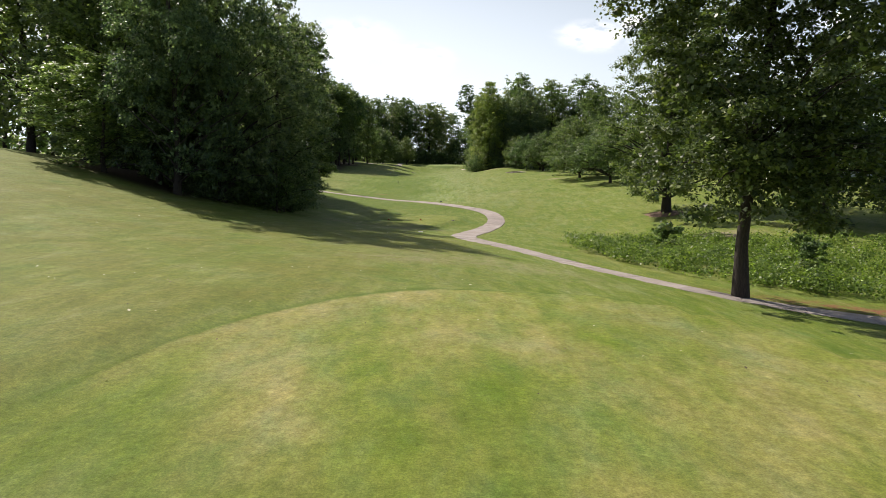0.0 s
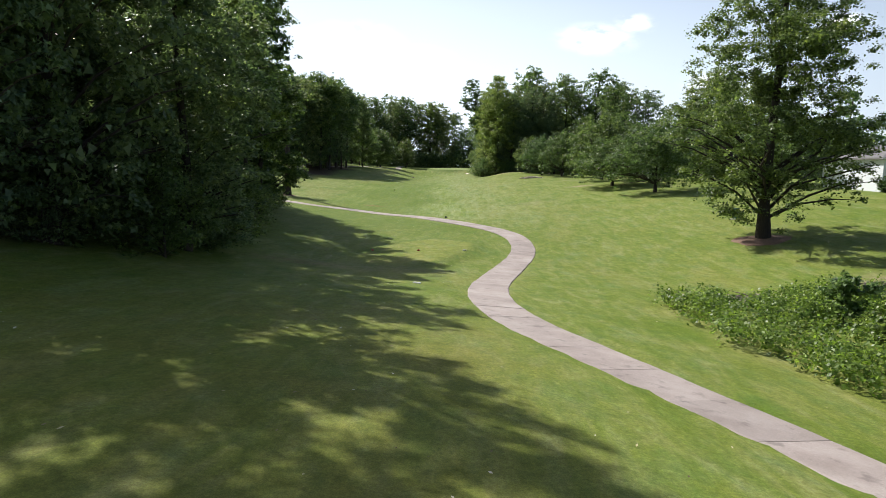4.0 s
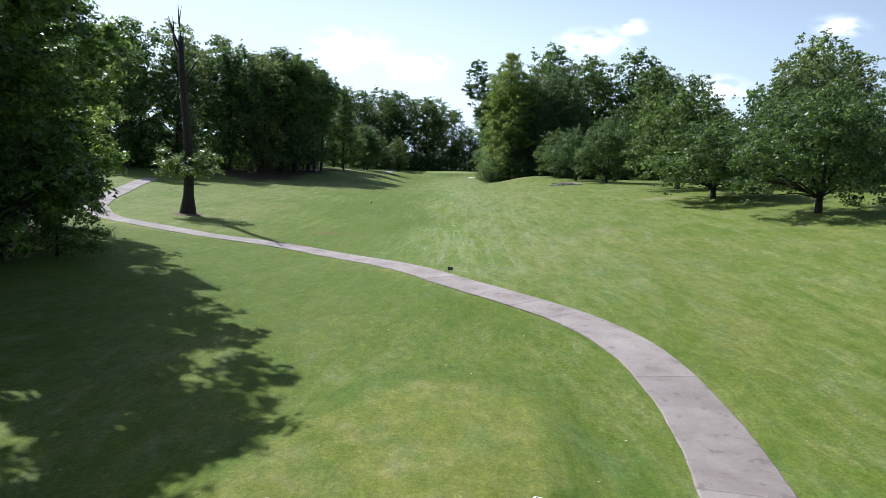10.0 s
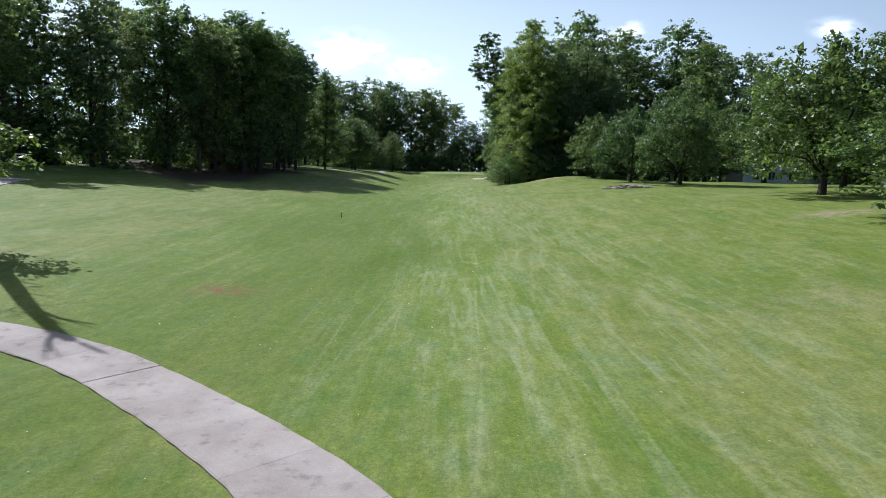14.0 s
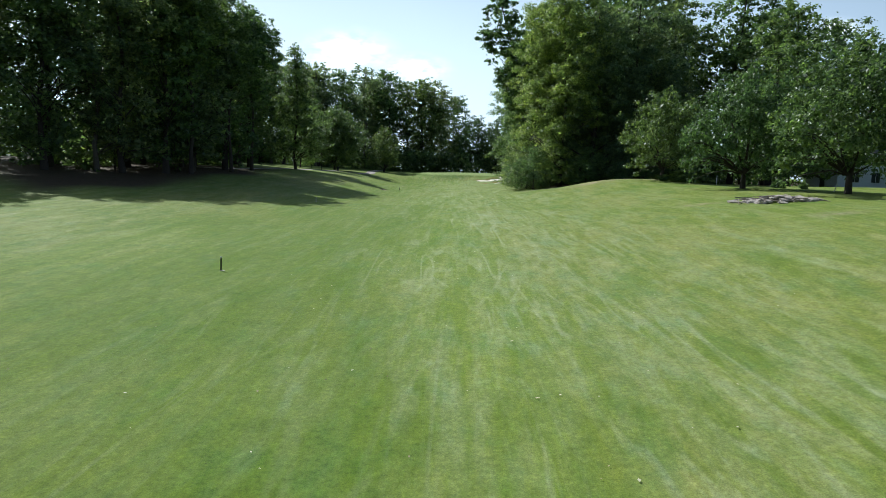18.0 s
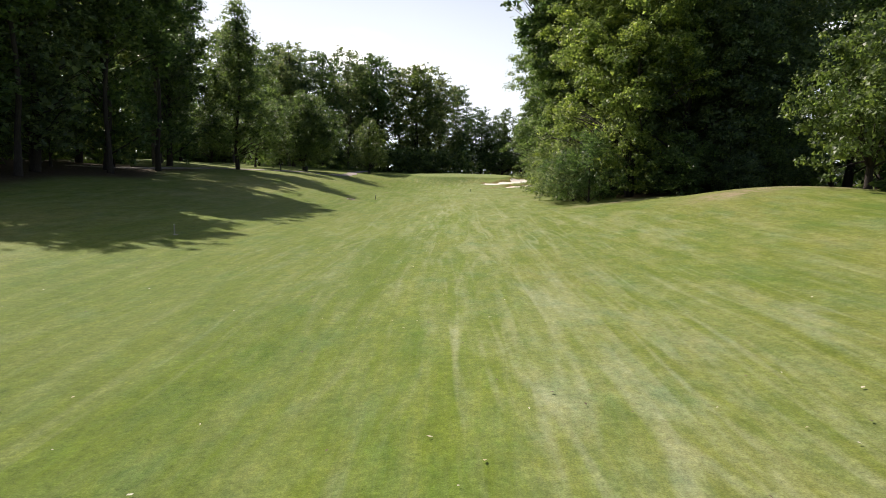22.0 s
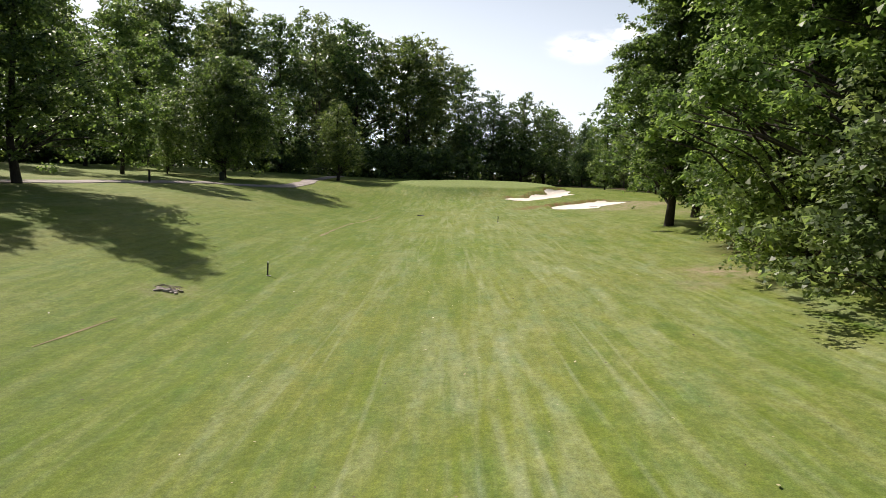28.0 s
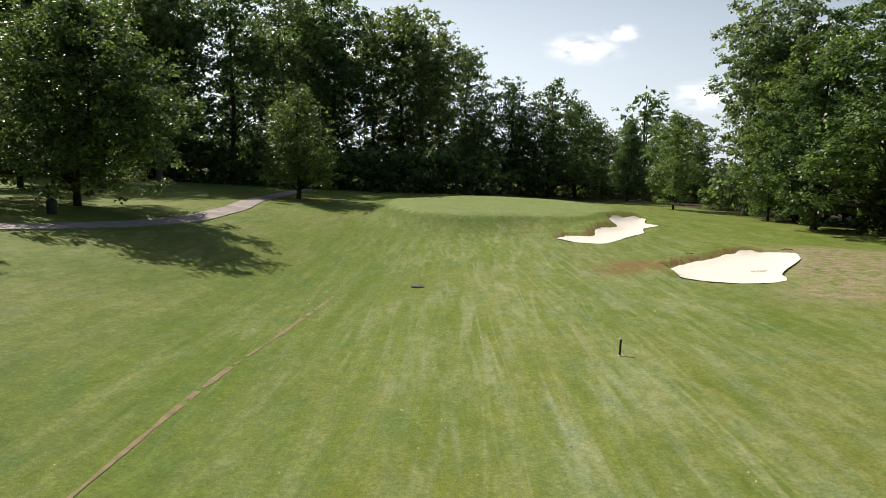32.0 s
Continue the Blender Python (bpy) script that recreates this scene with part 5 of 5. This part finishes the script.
def build_mulch(x, y, r, label, seed):
    rnd = random.Random(seed)
    verts, faces = [], []
    n = 28
    for q in range(4):
        for k in range(n):
            w = math.tau * k / n
            d = r * q / 3 * (1 + (0.12 * math.sin(3 * w + seed) + rnd.uniform(-0.06, 0.06) if q == 3 else 0))
            px, py = x + d * math.cos(w), y + d * math.sin(w)
            verts.append((px, py, gz(px, py) + (0.14, 0.12, 0.07, -0.02)[q] + rnd.uniform(-0.015, 0.015)))
    for q in range(3):
        for k in range(n):
            a, b = q * n + k, q * n + (k + 1) % n
            faces.append((a, b, b + n, a + n))
    for k in range(260):
        w, d = rnd.uniform(0, math.tau), r * rnd.random() ** 0.5 * 1.08
        px, py, t = x + d * math.cos(w), y + d * math.sin(w), rnd.uniform(0, 3.14)
        i = len(verts)
        z = gz(px, py) + 0.06 + 0.07 * max(0, 1 - d / r)
        c, s = math.cos(t) * 0.09, math.sin(t) * 0.09
        verts += [(px - c, py - s, z), (px + s * 0.3, py - c * 0.3, z + 0.04), (px + c, py + s, z + 0.02), (px - s * 0.3, py + c * 0.3, z + 0.05)]
        faces.append((i, i + 1, i + 2, i + 3))
    ob = new("mulch_ring", mesh_from("mulch_ring", verts, faces, [MULCH]))
    return tagged(ob, label, "mulch", "mulch rings", "stuff")


build_mulch(25.4, 78.6, 2.5, "ring of pale brown bark mulch round the oak's foot", 1)
build_mulch(34.0, 206.0, 1.4, "ring of brown bark mulch round a tree's foot", 2)
build_mulch(-29.8, 127.2, 1.5, "ring of brown bark mulch round the half-dead tree's foot", 3)

# ---- weed bed beside the path ----
BED = [(9.6, 56.0), (9.1, 50.0), (9.3, 45.5), (10.8, 40.8), (13.8, 36.3), (18.5, 33.3), (27, 31.3), (40, 30), (42, 52), (30, 59.5), (22, 61.0), (13, 58.4)]


def build_weeds():
    rng = np.random.default_rng(81)
    x, y = rng.uniform(9, 43, 2600), rng.uniform(30, 63, 2600)
    near = (x < 24) | (rng.random(len(x)) < 0.6)
    keep = inside(x, y, BED) & near & (oval(x, y, 15.5, 58.0, 2.0, 1.2) > 1) & (oval(x, y, 24.5, 60.5, 3.2, 1.4) > 1)
    x, y = x[keep], y[keep]
    high = 0.30 + 0.45 * rng.random(len(x)) ** 2 + 0.22 * (1 + wobble(x, y, 0.5, 1.0))
    c = np.stack([x, y, ground_z(x, y) + high * 0.55], 1)
    me = leaf_mesh("weed_bed", rng, c, np.clip(high * 0.75, 0.25, None), 50, 0.155, LEAF_WEED, squash=0.95, up=0.7)
    return tagged(new("weed_bed", me), "dense bed of bright green broad-leaved weeds beside the path", "weeds", kind="stuff")


build_weeds()
sapling = build_tree(83, "young leafy sapling standing up out of the weed bed", "sapling", high=2.6, wide=1.9, foot=0.15, kind="broad", clumps=34, per=40, leaf=0.20, clump=0.16, trunk=0.03, leaves=LEAF_BRIGHT, limbs=8)
sapling.name = "sapling"
plant(sapling, [(17.2, 52.5), (16.0, 47.5, 0.6), (24, 43, 0.9), (29, 40, 1.1), (33, 45, 1.2), (36, 38, 1.3), (21, 38, 0.6), (27, 50, 0.8)], 33, group="saplings in the weed bed")
hedge = build_tree(84, "low clipped dark green hedge on the rise", "hedge", high=1.0, wide=2.6, foot=0.0, kind="dome", clumps=60, per=40, leaf=0.16, clump=0.10, trunk=0.04, limbs=4)
hedge.name = "hedge"
hedge.matrix_basis = Matrix.Translation(at_ground(18.6, 193.2)) @ Matrix.Diagonal((1.9, 0.8, 1.0, 1))
bush = build_tree(85, "small round dark shrub on the lawn", "shrub", high=0.8, wide=1.3, foot=0.0, kind="dome", clumps=24, per=36, leaf=0.14, clump=0.14, trunk=0.03, limbs=3)
bush.name = "shrub"
plant(bush, [(25.5, 186.5), (27.2, 185.4, 0.8), (49.5, 98.8, 2.0), (51.5, 98.5, 2.3), (54.0, 98.5, 2.0), (56.5, 98.6, 2.2)], 34, group="small shrubs")

# ---- houses beyond the trees ----
def build_house(x, y, turn, wide, deep, wall_high, roof_high, label, windows):
    ob = holder("house", label, "house", "houses beyond the trees", at_ground(x, y))
    for k, (sx, sy, px, py) in enumerate(((wide, 0.25, 0, -deep / 2), (wide, 0.25, 0, deep / 2), (0.25, deep - 0.26, -wide / 2 + 0.125, 0), (0.25, deep - 0.26, wide / 2 - 0.125, 0))):
        part("wall", box(sx, sy, wall_high + 1.5, 0.01, -1.5, px, py), SIDING, ob)
    for k in range(int(wall_high / 0.3)):
        part("siding_board", box(wide + 0.02, 0.03, 0.26, 0.006, 0.3 * k + 0.02, 0, -deep / 2 - 0.135), SIDING, ob)
    over = 0.5
    a, b, r = wide / 2 + over, deep / 2 + over, wide / 2 - deep / 2 + 0.2
    v = [(-a, -b, wall_high), (a, -b, wall_high), (a, b, wall_high), (-a, b, wall_high), (-r, 0, wall_high + roof_high), (r, 0, wall_high + roof_high)]
    v += [(p, q, z - 0.22) for p, q, z in v[:4]]
    f = [(0, 1, 5, 4), (1, 2, 5), (2, 3, 4, 5), (3, 0, 4), (0, 6, 7, 1), (1, 7, 8, 2), (2, 8, 9, 3), (3, 9, 6, 0), (6, 9, 8, 7)]
    roof = new("roof", mesh_from("roof", v, f, [ROOF]))
    roof.parent = ob
    part("fascia", box(2 * a + 0.04, 0.04, 0.2, 0.005, wall_high - 0.21, 0, -b - 0.02), WHITE, ob)
    for px, pz, w, h in windows:
        fr = part("window", box(w + 0.16, 0.10, h + 0.16, 0.01, pz - 0.08, px, -deep / 2 - 0.16), WHITE, ob)
        part("pane", box(w, 0.03, h, 0, pz, px, -deep / 2 - 0.215), GLASS, fr)
        part("mullion", box(0.05, 0.04, h, 0, pz, px, -deep / 2 - 0.23), WHITE, fr)
    ob.rotation_euler = (0, 0, radians(turn))
    return ob


build_house(58.5, 106, 4, 20, 11, 3.0, 2.2, "white single-storey house with a grey hip roof on the lawn", [(-4.5, 1.0, 1.2, 1.2), (-1.5, 1.0, 1.2, 1.2), (3.0, 0.4, 2.2, 1.9)])
build_house(64, 232, -6, 17, 11, 5.4, 3.4, "white two-storey house with a grey hip roof behind trees", [(-6, 0.9, 1.2, 1.5), (-3, 0.9, 1.2, 1.5), (1, 0.9, 1.2, 1.5), (-5, 3.6, 1.1, 1.3), (0, 3.6, 1.1, 1.3), (5, 3.6, 1.1, 1.3)])
build_house(-86, 206, 20, 15, 10, 4.8, 3.0, "grey-roofed pale house half hidden behind woodland trees", [(-4, 1.0, 1.2, 1.4), (0, 1.0, 1.2, 1.4), (4, 1.0, 1.2, 1.4)])


# ---- fallen leaves and clover heads over the turf ----
def build_flecks():
    rng = np.random.default_rng(91)
    n = 2600
    y = rng.uniform(8, 300, n)
    x = rng.normal(-5, 9, n)
    keep = np.abs(near_line(x, y, along(PATH, 4.0))) > 1.5
    x, y = x[keep], y[keep]
    z = ground_z(x, y) + 0.03
    t, s = rng.uniform(0, math.tau, len(x)), 0.025 + 0.035 * rng.random(len(x)) ** 2.5
    c, d = np.cos(t) * s, np.sin(t) * s
    v = np.stack([np.stack([x - c, y - d, z], 1), np.stack([x + d * 0.6, y - c * 0.6, z + 0.012], 1), np.stack([x + c, y + d, z + s * 0.4], 1), np.stack([x - d * 0.6, y + c * 0.6, z + 0.012], 1)], 1).reshape(-1, 3)
    f = [(4 * k, 4 * k + 1, 4 * k + 2, 4 * k + 3) for k in range(len(x))]
    m, nn, ll, bb = material("fallen_leaf", 0.7)
    g = nn.new("ShaderNodeNewGeometry")
    ll.new(ramped(nn, ll, g.outputs["Random Per Island"], [(0.0, (0.05, 0.035, 0.02)), (0.45, (0.14, 0.10, 0.05)), (0.6, (0.42, 0.38, 0.2)), (1.0, (0.62, 0.6, 0.48))]), bb.inputs["Base Color"])
    return tagged(new("fallen_leaves", mesh_from("fallen_leaves", v, f, [m])), "scattered pale and brown fallen leaves on the turf", "leaves", kind="stuff")


build_flecks()
